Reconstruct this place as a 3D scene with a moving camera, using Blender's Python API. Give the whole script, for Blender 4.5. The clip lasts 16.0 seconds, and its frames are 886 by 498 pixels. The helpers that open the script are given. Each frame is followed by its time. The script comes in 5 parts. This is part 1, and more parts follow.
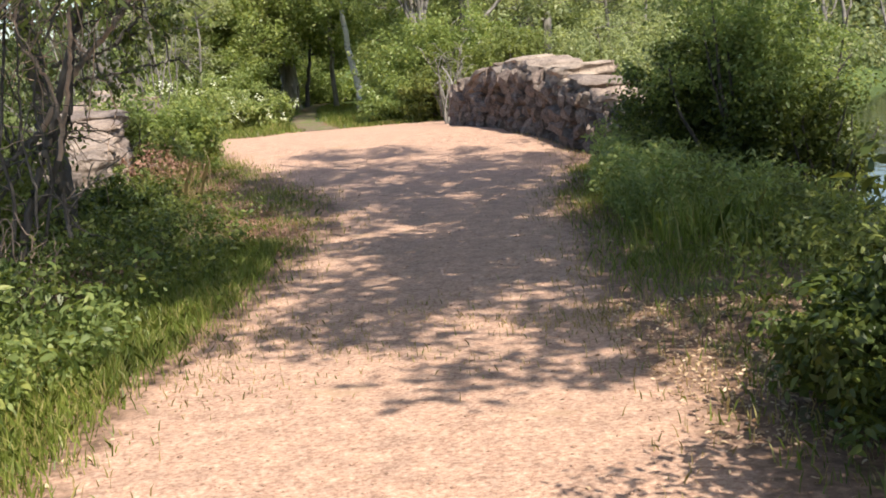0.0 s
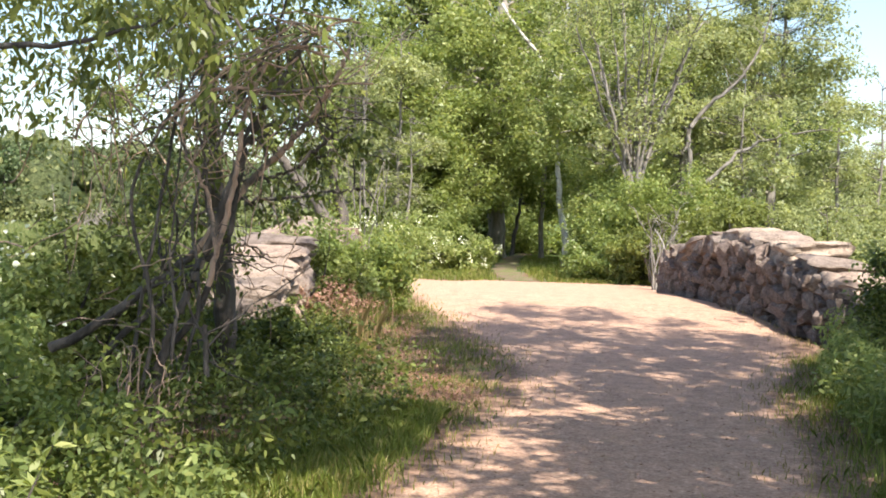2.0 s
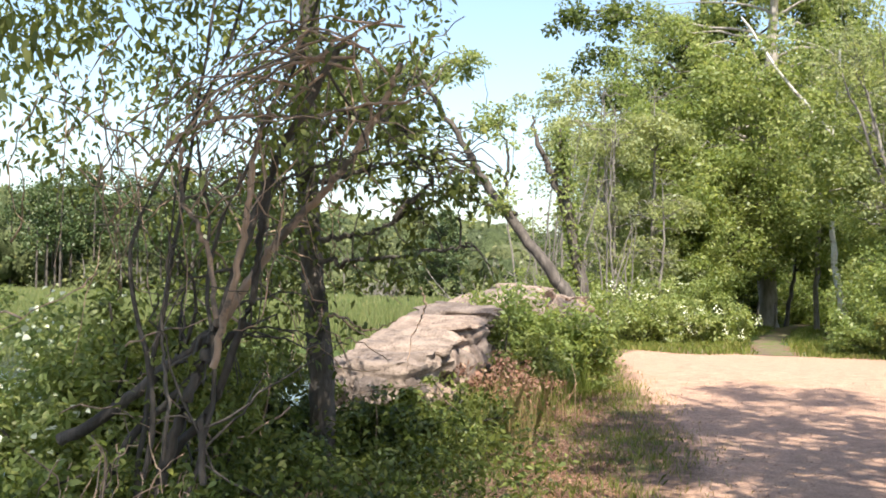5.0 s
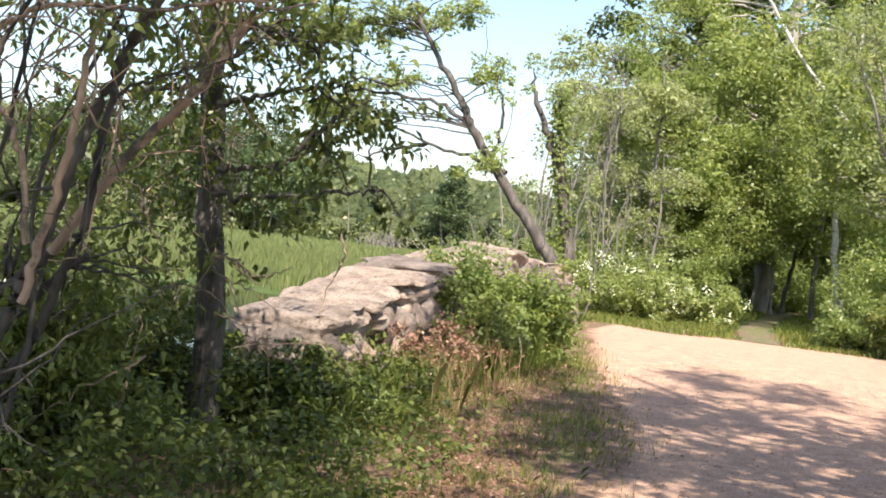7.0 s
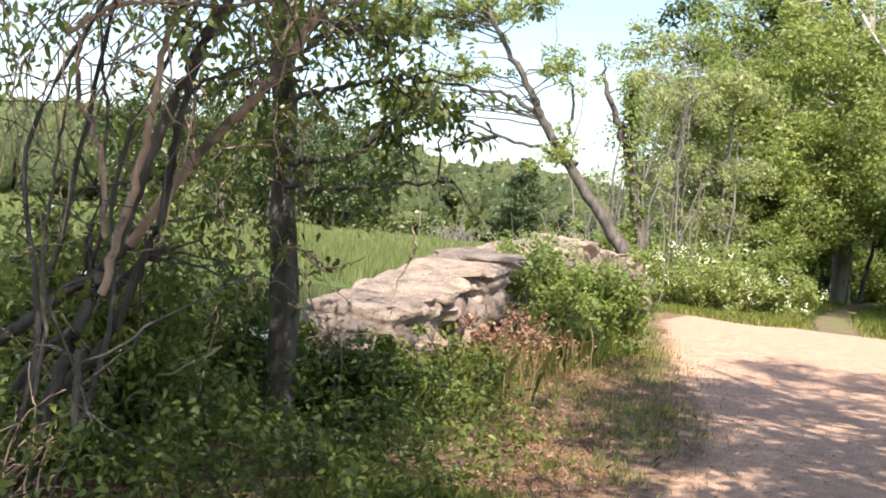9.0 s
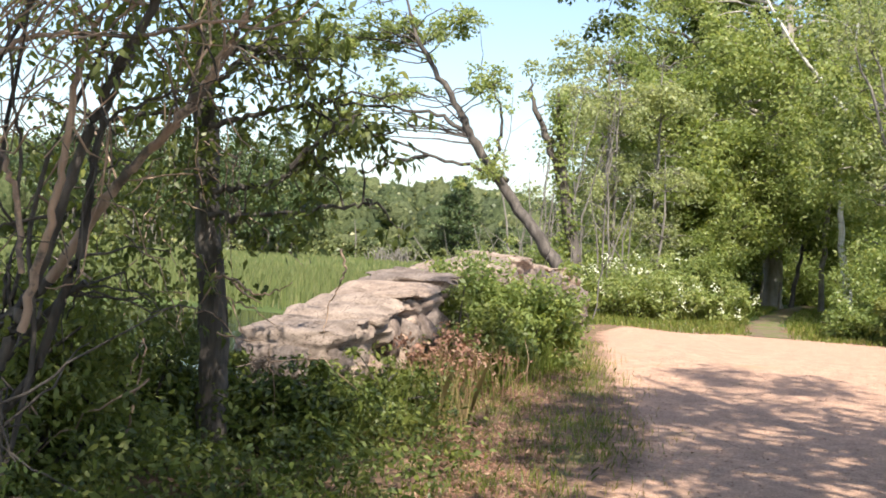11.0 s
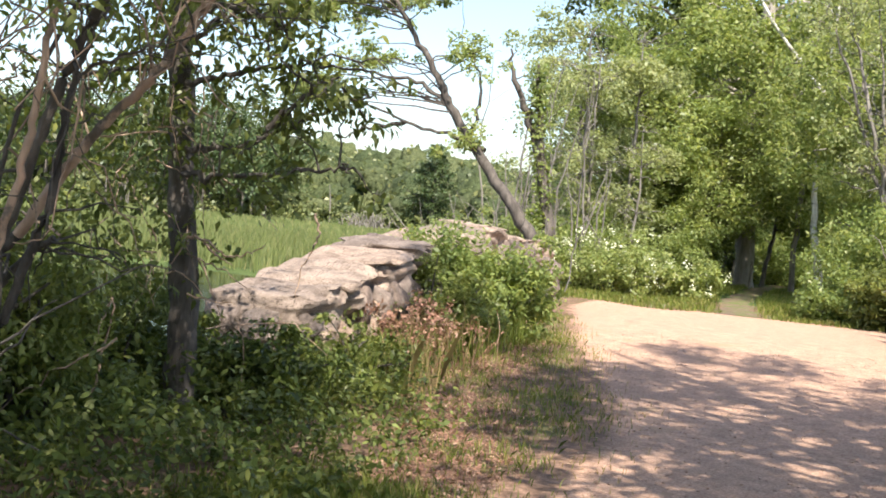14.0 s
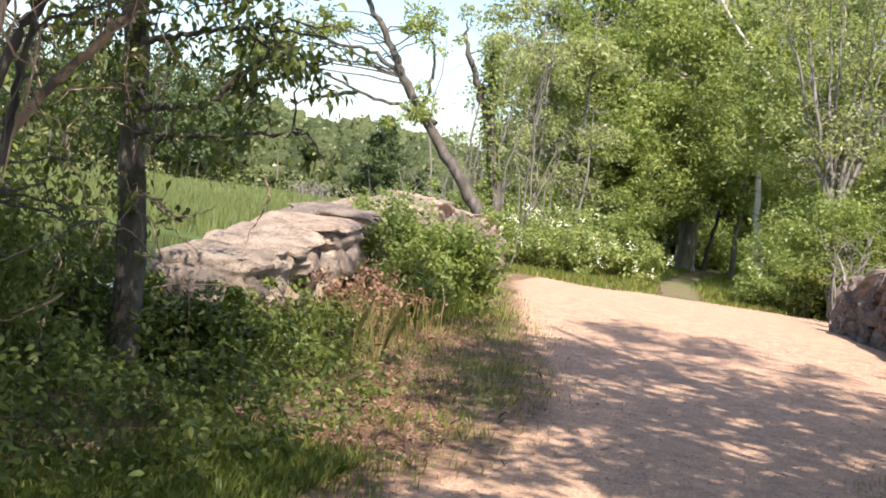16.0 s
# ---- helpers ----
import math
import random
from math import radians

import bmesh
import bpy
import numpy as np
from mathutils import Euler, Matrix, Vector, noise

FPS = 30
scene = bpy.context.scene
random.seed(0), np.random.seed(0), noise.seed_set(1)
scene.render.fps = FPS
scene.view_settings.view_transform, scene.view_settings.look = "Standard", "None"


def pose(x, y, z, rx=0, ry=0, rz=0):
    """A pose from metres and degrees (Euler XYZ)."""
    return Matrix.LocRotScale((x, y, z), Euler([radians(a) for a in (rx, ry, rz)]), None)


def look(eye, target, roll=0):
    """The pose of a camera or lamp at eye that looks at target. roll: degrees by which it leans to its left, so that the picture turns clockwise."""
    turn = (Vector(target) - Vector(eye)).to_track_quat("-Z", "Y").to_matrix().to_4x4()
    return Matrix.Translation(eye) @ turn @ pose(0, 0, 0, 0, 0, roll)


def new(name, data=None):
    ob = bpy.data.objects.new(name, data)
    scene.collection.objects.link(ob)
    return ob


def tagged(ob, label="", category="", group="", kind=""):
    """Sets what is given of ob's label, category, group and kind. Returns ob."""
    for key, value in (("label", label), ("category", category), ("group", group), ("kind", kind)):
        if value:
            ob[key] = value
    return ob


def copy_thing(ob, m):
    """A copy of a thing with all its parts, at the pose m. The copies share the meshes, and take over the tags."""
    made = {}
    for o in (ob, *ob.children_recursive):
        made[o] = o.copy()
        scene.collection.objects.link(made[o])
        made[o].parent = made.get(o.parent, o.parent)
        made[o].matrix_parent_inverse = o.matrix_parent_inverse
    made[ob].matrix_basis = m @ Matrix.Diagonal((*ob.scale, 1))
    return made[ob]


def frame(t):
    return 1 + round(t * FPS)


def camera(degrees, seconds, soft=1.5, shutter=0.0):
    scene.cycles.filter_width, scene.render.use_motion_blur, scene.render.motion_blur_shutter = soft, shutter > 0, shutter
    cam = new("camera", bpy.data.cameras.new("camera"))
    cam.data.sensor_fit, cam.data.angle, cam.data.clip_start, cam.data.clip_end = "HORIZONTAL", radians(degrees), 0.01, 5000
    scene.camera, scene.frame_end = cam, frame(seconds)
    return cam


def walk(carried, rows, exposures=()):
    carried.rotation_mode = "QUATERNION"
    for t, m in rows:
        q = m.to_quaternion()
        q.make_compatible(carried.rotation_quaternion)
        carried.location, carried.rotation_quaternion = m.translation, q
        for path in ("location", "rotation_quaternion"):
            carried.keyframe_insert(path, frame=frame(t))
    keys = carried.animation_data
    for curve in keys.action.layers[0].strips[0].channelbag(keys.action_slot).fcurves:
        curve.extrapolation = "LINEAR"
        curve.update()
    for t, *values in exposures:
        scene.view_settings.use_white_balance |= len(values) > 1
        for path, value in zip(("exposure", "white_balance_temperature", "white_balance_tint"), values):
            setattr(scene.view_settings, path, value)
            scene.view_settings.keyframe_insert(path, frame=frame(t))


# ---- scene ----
cam = camera(40.0, 16.0, 1.8)
PATH = [
    (0, (-0.106, -1.568, 1.5), (0.012, 0.405, 1.193), -4.8),
    (0.5, (-0.191, -1.222, 1.476), (-0.104, 0.763, 1.251), -1.9),
    (1, (-0.075, -0.863, 1.494), (-0.064, 1.131, 1.346), -3.0),
    (1.5, (-0.06, -0.507, 1.466), (-0.15, 1.49, 1.392), -1.7),
    (2, (-0.047, -0.123, 1.475), (-0.245, 1.867, 1.424), 1.4),
    (2.5, (0.03, 0.253, 1.451), (-0.283, 2.228, 1.402), -0.2),
    (3, (0.138, 0.529, 1.45), (-0.31, 2.478, 1.435), 0.1),
    (3.5, (0.223, 0.822, 1.441), (-0.255, 2.764, 1.461), 4.6),
    (3.7, (0.278, 0.966, 1.441), (-0.185, 2.911, 1.482), 2.4),
    (5.8, (1.053, 2.649, 1.466), (0.34, 4.517, 1.502), 1.7),
    (6, (1.081, 2.784, 1.449), (0.415, 4.67, 1.464), 0.0),
    (6.5, (1.05, 3.083, 1.461), (0.418, 4.98, 1.432), 4.8),
    (7, (1.037, 3.183, 1.469), (0.364, 5.067, 1.45), 6.2),
    (7.5, (1.069, 3.186, 1.466), (0.316, 5.039, 1.43), 5.3),
    (8, (1.086, 3.141, 1.458), (0.294, 4.977, 1.424), 6.2),
    (8.5, (1.077, 3.135, 1.449), (0.293, 4.974, 1.41), 5.6),
    (9, (1.066, 3.143, 1.451), (0.285, 4.984, 1.409), 5.6),
    (9.5, (1.093, 3.163, 1.461), (0.346, 5.018, 1.45), 4.1),
    (9.7, (1.103, 3.175, 1.465), (0.377, 5.038, 1.453), 3.8),
    (11.8, (1.113, 3.162, 1.443), (0.438, 5.044, 1.456), 3.6),
    (12, (1.112, 3.151, 1.438), (0.436, 5.033, 1.453), 4.4),
    (12.5, (1.094, 3.158, 1.44), (0.411, 5.038, 1.44), 4.9),
    (13, (1.092, 3.184, 1.438), (0.408, 5.063, 1.416), 4.4),
    (13.5, (1.09, 3.201, 1.442), (0.412, 5.082, 1.394), 4.8),
    (14, (1.087, 3.224, 1.458), (0.444, 5.117, 1.408), 5.2),
    (14.5, (1.104, 3.192, 1.454), (0.557, 5.116, 1.433), 5.7),
    (15, (1.107, 3.163, 1.455), (0.551, 5.084, 1.438), 7.1),
    (15.5, (1.108, 3.153, 1.449), (0.537, 5.068, 1.385), 7.0),
    (16, (1.093, 3.148, 1.44), (0.54, 5.068, 1.356), 7.7),
]
walk(cam, [(t, look(e, g, r)) for t, e, g, r in PATH],
     [(0.0, 0.87), (0.5, 1.04), (1.0, 1.14), (1.5, 1.25), (2.5, 1.28), (3.5, 1.28), (6.0, 1.10), (6.5, 1.15), (8.0, 1.20), (9.0, 1.24), (9.5, 1.16), (12.0, 1.04), (12.5, 1.13), (13.5, 1.22), (14.0, 1.20), (14.6, 1.08), (15.0, 1.07), (16.0, 1.12)])

# ---- light ----
SUN_EL, SUN_AZ = 53.0, 148.0      # azimuth clockwise from +y
world = bpy.data.worlds.new("world")
scene.world = world
world.use_nodes = True
wn = world.node_tree
sky = wn.nodes.new("ShaderNodeTexSky")
sky.sky_type, sky.sun_disc = "NISHITA", False
sky.sun_elevation, sky.sun_rotation = radians(SUN_EL), radians(SUN_AZ)
sky.air_density, sky.dust_density, sky.ozone_density = 1.0, 1.3, 1.0
wn.nodes["Background"].inputs[1].default_value = 0.122
wn.links.new(sky.outputs[0], wn.nodes["Background"].inputs[0])
sun_data = bpy.data.lights.new("sun", "SUN")
sun_data.energy, sun_data.angle, sun_data.color = 5.0, radians(0.55), (1.0, 0.925, 0.83)
sun_ob = new("sun", sun_data)
sd = Vector((math.sin(radians(SUN_AZ)) * math.cos(radians(SUN_EL)), math.cos(radians(SUN_AZ)) * math.cos(radians(SUN_EL)), math.sin(radians(SUN_EL))))
sun_ob.matrix_world = look(sd * 60, (0, 0, 0))

rng = np.random.default_rng(7)


# ---- materials ----
def material(name):
    m = bpy.data.materials.new(name)
    m.use_nodes = True
    nt = m.node_tree
    return m, nt, nt.nodes["Principled BSDF"]


def ramp(nt, fac, stops):
    r = nt.nodes.new("ShaderNodeValToRGB")
    el = r.color_ramp.elements
    while len(el) < len(stops):
        el.new(0.5)
    for e, (p, c) in zip(el, stops):
        e.position, e.color = p, (*c, 1)
    nt.links.new(fac, r.inputs[0])
    return r.outputs[0]


def noise_tex(nt, scale, detail=4, rough=0.6, coords="Object", stretch=None):
    tc = nt.nodes.new("ShaderNodeTexCoord")
    n = nt.nodes.new("ShaderNodeTexNoise")
    n.inputs["Scale"].default_value, n.inputs["Detail"].default_value, n.inputs["Roughness"].default_value = scale, detail, rough
    if stretch:
        mp = nt.nodes.new("ShaderNodeMapping")
        mp.inputs["Scale"].default_value = stretch
        nt.links.new(tc.outputs[coords], mp.inputs[0])
        nt.links.new(mp.outputs[0], n.inputs["Vector"])
    else:
        nt.links.new(tc.outputs[coords], n.inputs["Vector"])
    return n.outputs["Fac"]


def mix(nt, fac, a, b, mode="MIX"):
    m = nt.nodes.new("ShaderNodeMix")
    m.data_type, m.blend_type = "RGBA", mode
    for sock, v in ((m.inputs[0], fac), (m.inputs[6], a), (m.inputs[7], b)):
        if isinstance(v, (int, float)):
            sock.default_value = v
        elif isinstance(v, tuple):
            sock.default_value = (*v, 1)
        else:
            nt.links.new(v, sock)
    return m.outputs[2]


def bump(nt, bsdf, height, strength, dist):
    b = nt.nodes.new("ShaderNodeBump")
    b.inputs["Strength"].default_value, b.inputs["Distance"].default_value = strength, dist
    nt.links.new(height, b.inputs["Height"])
    nt.links.new(b.outputs[0], bsdf.inputs["Normal"])


def leaf_mat(name, dark, light, translucent=0.35, tint=(0.16, 0.2, 0.02)):
    m, nt, bsdf = material(name)
    geo = nt.nodes.new("ShaderNodeNewGeometry")
    col = ramp(nt, geo.outputs["Random Per Island"], [(0.0, dark), (0.75, light), (1.0, tint)])
    patch = noise_tex(nt, 0.9, 3)
    col = mix(nt, 0.7, col, ramp(nt, patch, [(0.3, (0.6, 0.66, 0.6)), (0.7, (1.2, 1.15, 0.95))]), "MULTIPLY")
    nt.links.new(col, bsdf.inputs["Base Color"])
    bsdf.inputs["Roughness"].default_value = 0.42
    bsdf.inputs["Specular IOR Level"].default_value = 0.3
    tr = nt.nodes.new("ShaderNodeBsdfTranslucent")
    nt.links.new(mix(nt, 1.0, col, (1.78, 1.74, 1.1), "MULTIPLY"), tr.inputs[0])
    mx = nt.nodes.new("ShaderNodeMixShader")
    mx.inputs[0].default_value = translucent
    nt.links.new(bsdf.outputs[0], mx.inputs[1])
    nt.links.new(tr.outputs[0], mx.inputs[2])
    nt.links.new(mx.outputs[0], nt.nodes["Material Output"].inputs[0])
    return m


def rough_mat(name, stops, scale, bump_scale, strength, dist, rough=0.9, island=False, stretch=None, extra=None, vary=0.5):
    m, nt, bsdf = material(name)
    n = noise_tex(nt, scale, 6, 0.65, stretch=stretch)
    col = ramp(nt, n, stops)
    big = noise_tex(nt, scale * 0.13, 3)
    col = mix(nt, vary, col, ramp(nt, big, [(0.3, (0.6, 0.6, 0.6)), (0.7, (1.2, 1.17, 1.12))]), "MULTIPLY")
    if island:
        oi = nt.nodes.new("ShaderNodeObjectInfo")
        col = mix(nt, 0.75, col, ramp(nt, oi.outputs["Random"], [(0.0, (0.55, 0.52, 0.52)), (0.5, (0.95, 0.9, 0.86)), (0.8, (1.1, 0.95, 0.85)), (1.0, (1.2, 1.17, 1.1))]), "MULTIPLY")
    if extra:
        f = ramp(nt, noise_tex(nt, extra[0], 5, 0.7), [(extra[1], (0, 0, 0)), (extra[1] + 0.08, (1, 1, 1))])
        col = mix(nt, f, col, extra[2])
    nt.links.new(col, bsdf.inputs["Base Color"])
    bsdf.inputs["Roughness"].default_value = rough
    bsdf.inputs["Specular IOR Level"].default_value = 0.25
    bump(nt, bsdf, noise_tex(nt, bump_scale, 6, 0.7, stretch=stretch), strength, dist)
    return m


GRAVEL = rough_mat("gravel", [(0.32, (0.25, 0.145, 0.1)), (0.5, (0.435, 0.275, 0.192)), (0.68, (0.6, 0.42, 0.31))], 48, 75, 0.6, 0.012, 0.95, extra=(1.7, 0.6, (0.36, 0.24, 0.15)), vary=0.65)
SOIL_STOPS = [(0.3, (0.08, 0.052, 0.033)), (0.5, (0.2, 0.122, 0.08)), (0.7, (0.36, 0.23, 0.155))]


def add_verge(m):
    """Lets gravel give way to soil where the mesh's edge value rises, in ragged patches."""
    nt = m.node_tree
    bsdf = nt.nodes["Principled BSDF"]
    col = bsdf.inputs["Base Color"].links[0].from_socket
    at_ = nt.nodes.new("ShaderNodeAttribute")
    at_.attribute_name = "edge"
    sm = nt.nodes.new("ShaderNodeMath")
    sm.operation = "MULTIPLY_ADD"
    nt.links.new(noise_tex(nt, 5.0, 6, 0.75), sm.inputs[0])
    sm.inputs[1].default_value = 1.5
    nt.links.new(at_.outputs["Fac"], sm.inputs[2])
    f = ramp(nt, sm.outputs[0], [(0.62, (0, 0, 0)), (1.0, (1, 1, 1))])
    nt.links.new(mix(nt, f, col, ramp(nt, noise_tex(nt, 16, 6, 0.7), SOIL_STOPS)), bsdf.inputs["Base Color"])


add_verge(GRAVEL)
SOIL = rough_mat("soil_and_litter", SOIL_STOPS, 14, 30, 0.8, 0.03, 1.0, extra=(2.6, 0.5, (0.12, 0.11, 0.045)))
MARSH = rough_mat("marsh_floor", [(0.3, (0.05, 0.08, 0.02)), (0.6, (0.10, 0.14, 0.04)), (0.8, (0.16, 0.17, 0.07))], 0.8, 6, 0.8, 0.2, 1.0)
TRAIL = rough_mat("trodden_earth", [(0.3, (0.11, 0.078, 0.052)), (0.6, (0.21, 0.155, 0.11)), (0.8, (0.28, 0.215, 0.15))], 20, 40, 0.8, 0.03, 1.0, extra=(1.6, 0.5, (0.12, 0.15, 0.04)))
STONE = rough_mat("fieldstone", [(0.3, (0.105, 0.09, 0.08)), (0.5, (0.205, 0.17, 0.15)), (0.72, (0.33, 0.285, 0.255))], 7, 22, 0.9, 0.03, 0.9, island=True, extra=(5.0, 0.64, (0.36, 0.36, 0.30)))
CAPSTONE = rough_mat("capstone", [(0.3, (0.165, 0.132, 0.108)), (0.5, (0.31, 0.255, 0.212)), (0.72, (0.42, 0.355, 0.3))], 5, 11, 0.6, 0.03, 0.92, island=True, extra=(3.5, 0.72, (0.22, 0.2, 0.17)))


def add_cracks(m):
    """Thin dark weathered cracks and pale lichen across a stone."""
    nt = m.node_tree
    bsdf = nt.nodes["Principled BSDF"]
    col = bsdf.inputs["Base Color"].links[0].from_socket
    lines = ramp(nt, noise_tex(nt, 2.6, 3, 0.6, stretch=(0.7, 2.2, 1.6)), [(0.485, (1, 1, 1)), (0.5, (0.35, 0.32, 0.3)), (0.515, (1, 1, 1))])
    grain = ramp(nt, noise_tex(nt, 40, 4, 0.7), [(0.3, (0.72, 0.7, 0.7)), (0.7, (1.15, 1.14, 1.12))])
    nt.links.new(mix(nt, 0.8, mix(nt, 0.85, col, lines, "MULTIPLY"), grain, "MULTIPLY"), bsdf.inputs["Base Color"])


TRUNK = rough_mat("pale_grey_trunk_bark", [(0.3, (0.2, 0.175, 0.15)), (0.55, (0.36, 0.325, 0.285)), (0.75, (0.46, 0.42, 0.38))], 7, 22, 0.9, 0.03, 0.9, stretch=(1, 1, 0.25))
add_cracks(CAPSTONE)
# wall filling coloured near black, so gaps between the stones look deeply shaded
CORE_SHADE = rough_mat("wall_core", [(0.3, (0.03, 0.027, 0.025)), (0.7, (0.1, 0.09, 0.08))], 8, 20, 1.0, 0.05, 1.0)
BARK = rough_mat("grey_brown_bark", [(0.3, (0.045, 0.039, 0.034)), (0.55, (0.12, 0.104, 0.09)), (0.75, (0.22, 0.19, 0.165))], 9, 26, 1.0, 0.03, 0.95, stretch=(1, 1, 0.25))
BARK_PALE = rough_mat("pale_peeled_wood", [(0.3, (0.26, 0.17, 0.12)), (0.55, (0.44, 0.31, 0.225)), (0.75, (0.58, 0.42, 0.32))], 8, 24, 0.8, 0.02, 0.85, stretch=(1, 1, 0.2), extra=(3.2, 0.52, (0.14, 0.115, 0.095)))
BARK_GREY = rough_mat("grey_bark", [(0.3, (0.11, 0.1, 0.085)), (0.55, (0.22, 0.2, 0.175)), (0.75, (0.31, 0.285, 0.255))], 7, 22, 0.9, 0.02, 0.9, stretch=(1, 1, 0.3))
BARK_WHITE = rough_mat("white_bark", [(0.35, (0.12, 0.11, 0.1)), (0.45, (0.55, 0.52, 0.48)), (0.75, (0.72, 0.7, 0.66))], 3.5, 20, 0.6, 0.02, 0.8, stretch=(0.6, 0.6, 1.6))
LEAF = leaf_mat("leaf_green", (0.128, 0.172, 0.06), (0.24, 0.288, 0.105), 0.45, (0.3, 0.32, 0.11))
LEAF_DARK = leaf_mat("leaf_dark", (0.044, 0.066, 0.018), (0.11, 0.14, 0.038), 0.33, (0.17, 0.19, 0.045))
LEAF_LIGHT = leaf_mat("leaf_light", (0.165, 0.212, 0.075), (0.285, 0.325, 0.135), 0.46, (0.36, 0.37, 0.16))
LEAF_OLIVE = leaf_mat("leaf_olive", (0.2, 0.228, 0.115), (0.31, 0.34, 0.185), 0.44, (0.37, 0.38, 0.19))
NEEDLE = leaf_mat("pine_needles", (0.042, 0.072, 0.030), (0.102, 0.138, 0.060), 0.2, (0.132, 0.144, 0.060))
GRASS = leaf_mat("grass_blades", (0.09, 0.125, 0.024), (0.2, 0.235, 0.055), 0.35, (0.34, 0.29, 0.13))
GRASS_DRY = leaf_mat("dry_grass", (0.2, 0.16, 0.07), (0.42, 0.31, 0.17), 0.3, (0.14, 0.17, 0.04))
REED = leaf_mat("marsh_reeds", (0.145, 0.18, 0.07), (0.235, 0.26, 0.115), 0.4, (0.3, 0.28, 0.15))
DEADLEAF = leaf_mat("russet_dead_bracken", (0.17, 0.085, 0.065), (0.34, 0.19, 0.145), 0.2, (0.45, 0.31, 0.24))
LITTER = leaf_mat("fallen_leaves", (0.22, 0.13, 0.08), (0.50, 0.36, 0.25), 0.15, (0.62, 0.5, 0.38))
LEAF_FAR = leaf_mat("far_foliage", (0.085, 0.11, 0.046), (0.16, 0.182, 0.076), 0.25, (0.24, 0.235, 0.1))
def canopy_mat():
    """Distant tree crowns: one tint a crown, leaf-sized sunlit and shaded mottling painted in."""
    m, nt, bsdf = material("far_canopy")
    geo = nt.nodes.new("ShaderNodeNewGeometry")
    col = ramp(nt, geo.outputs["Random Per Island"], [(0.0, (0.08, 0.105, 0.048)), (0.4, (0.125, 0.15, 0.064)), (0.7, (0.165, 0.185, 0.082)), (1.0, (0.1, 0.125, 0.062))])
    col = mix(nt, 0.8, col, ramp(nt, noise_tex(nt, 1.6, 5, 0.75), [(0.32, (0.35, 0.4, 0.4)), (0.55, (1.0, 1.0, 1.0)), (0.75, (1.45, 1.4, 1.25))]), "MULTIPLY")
    nt.links.new(col, bsdf.inputs["Base Color"])
    bsdf.inputs["Roughness"].default_value = 0.8
    bsdf.inputs["Specular IOR Level"].default_value = 0.1
    bump(nt, bsdf, noise_tex(nt, 2.2, 5, 0.75), 1.0, 0.8)
    return m


CANOPY = canopy_mat()
LEAF_NEAR = leaf_mat("leaf_near", (0.061, 0.08, 0.022), (0.146, 0.172, 0.048), 0.33, (0.21, 0.22, 0.06))
LEAF_MID = leaf_mat("leaf_mid", (0.096, 0.118, 0.034), (0.2, 0.224, 0.072), 0.4, (0.22, 0.235, 0.07))
FLOWER = leaf_mat("white_petals", (0.6, 0.62, 0.5), (0.8, 0.8, 0.72), 0.3, (0.7, 0.72, 0.5))
m, nt, bsdf = material("pond_water")
bsdf.inputs["Base Color"].default_value = (0.02, 0.025, 0.015, 1)
bsdf.inputs["Roughness"].default_value = 0.06
bump(nt, bsdf, noise_tex(nt, 2.5, 3, 0.5), 0.08, 0.05)
WATER = m


# ---- geometry helpers ----
def smooth(a, b, x):
    t = np.clip((x - a) / (b - a), 0, 1)
    return t * t * (3 - 2 * t)


class Geo:
    """Gathers vertices and faces of one mesh."""

    def __init__(self):
        self.v, self.f, self.n = [], [], 0

    def add(self, v, f):
        self.v.append(np.asarray(v, float))
        self.f.append(np.asarray(f, int) + self.n)
        self.n += len(v)

    def mesh(self, name, mat, smooth_shade=False):
        v = np.concatenate(self.v)
        me = bpy.data.meshes.new(name)
        loops = np.concatenate([f.ravel() for f in self.f])
        sizes = np.concatenate([np.full(len(f), f.shape[1]) for f in self.f])
        me.vertices.add(len(v))
        me.vertices.foreach_set("co", v.ravel())
        me.loops.add(len(loops))
        me.loops.foreach_set("vertex_index", loops)
        me.polygons.add(len(sizes))
        me.polygons.foreach_set("loop_start", np.concatenate(([0], np.cumsum(sizes)[:-1])))
        if smooth_shade:
            me.polygons.foreach_set("use_smooth", np.ones(len(sizes), bool))
        me.update(calc_edges=True)
        me.materials.append(mat)
        return me


def part(name, geo, mat, parent=None, label="", smooth_shade=False):
    """Links a Geo (or a mesh) as one object, under a parent if given."""
    me = geo.mesh(name, mat, smooth_shade) if isinstance(geo, Geo) else geo
    ob = new(name, me)
    ob.parent = parent
    return tagged(ob, label)


def empty(name, loc, label, category, group=""):
    e = new(name)
    e.location = loc
    e.empty_display_size = 0.2
    return tagged(e, label, category, group)


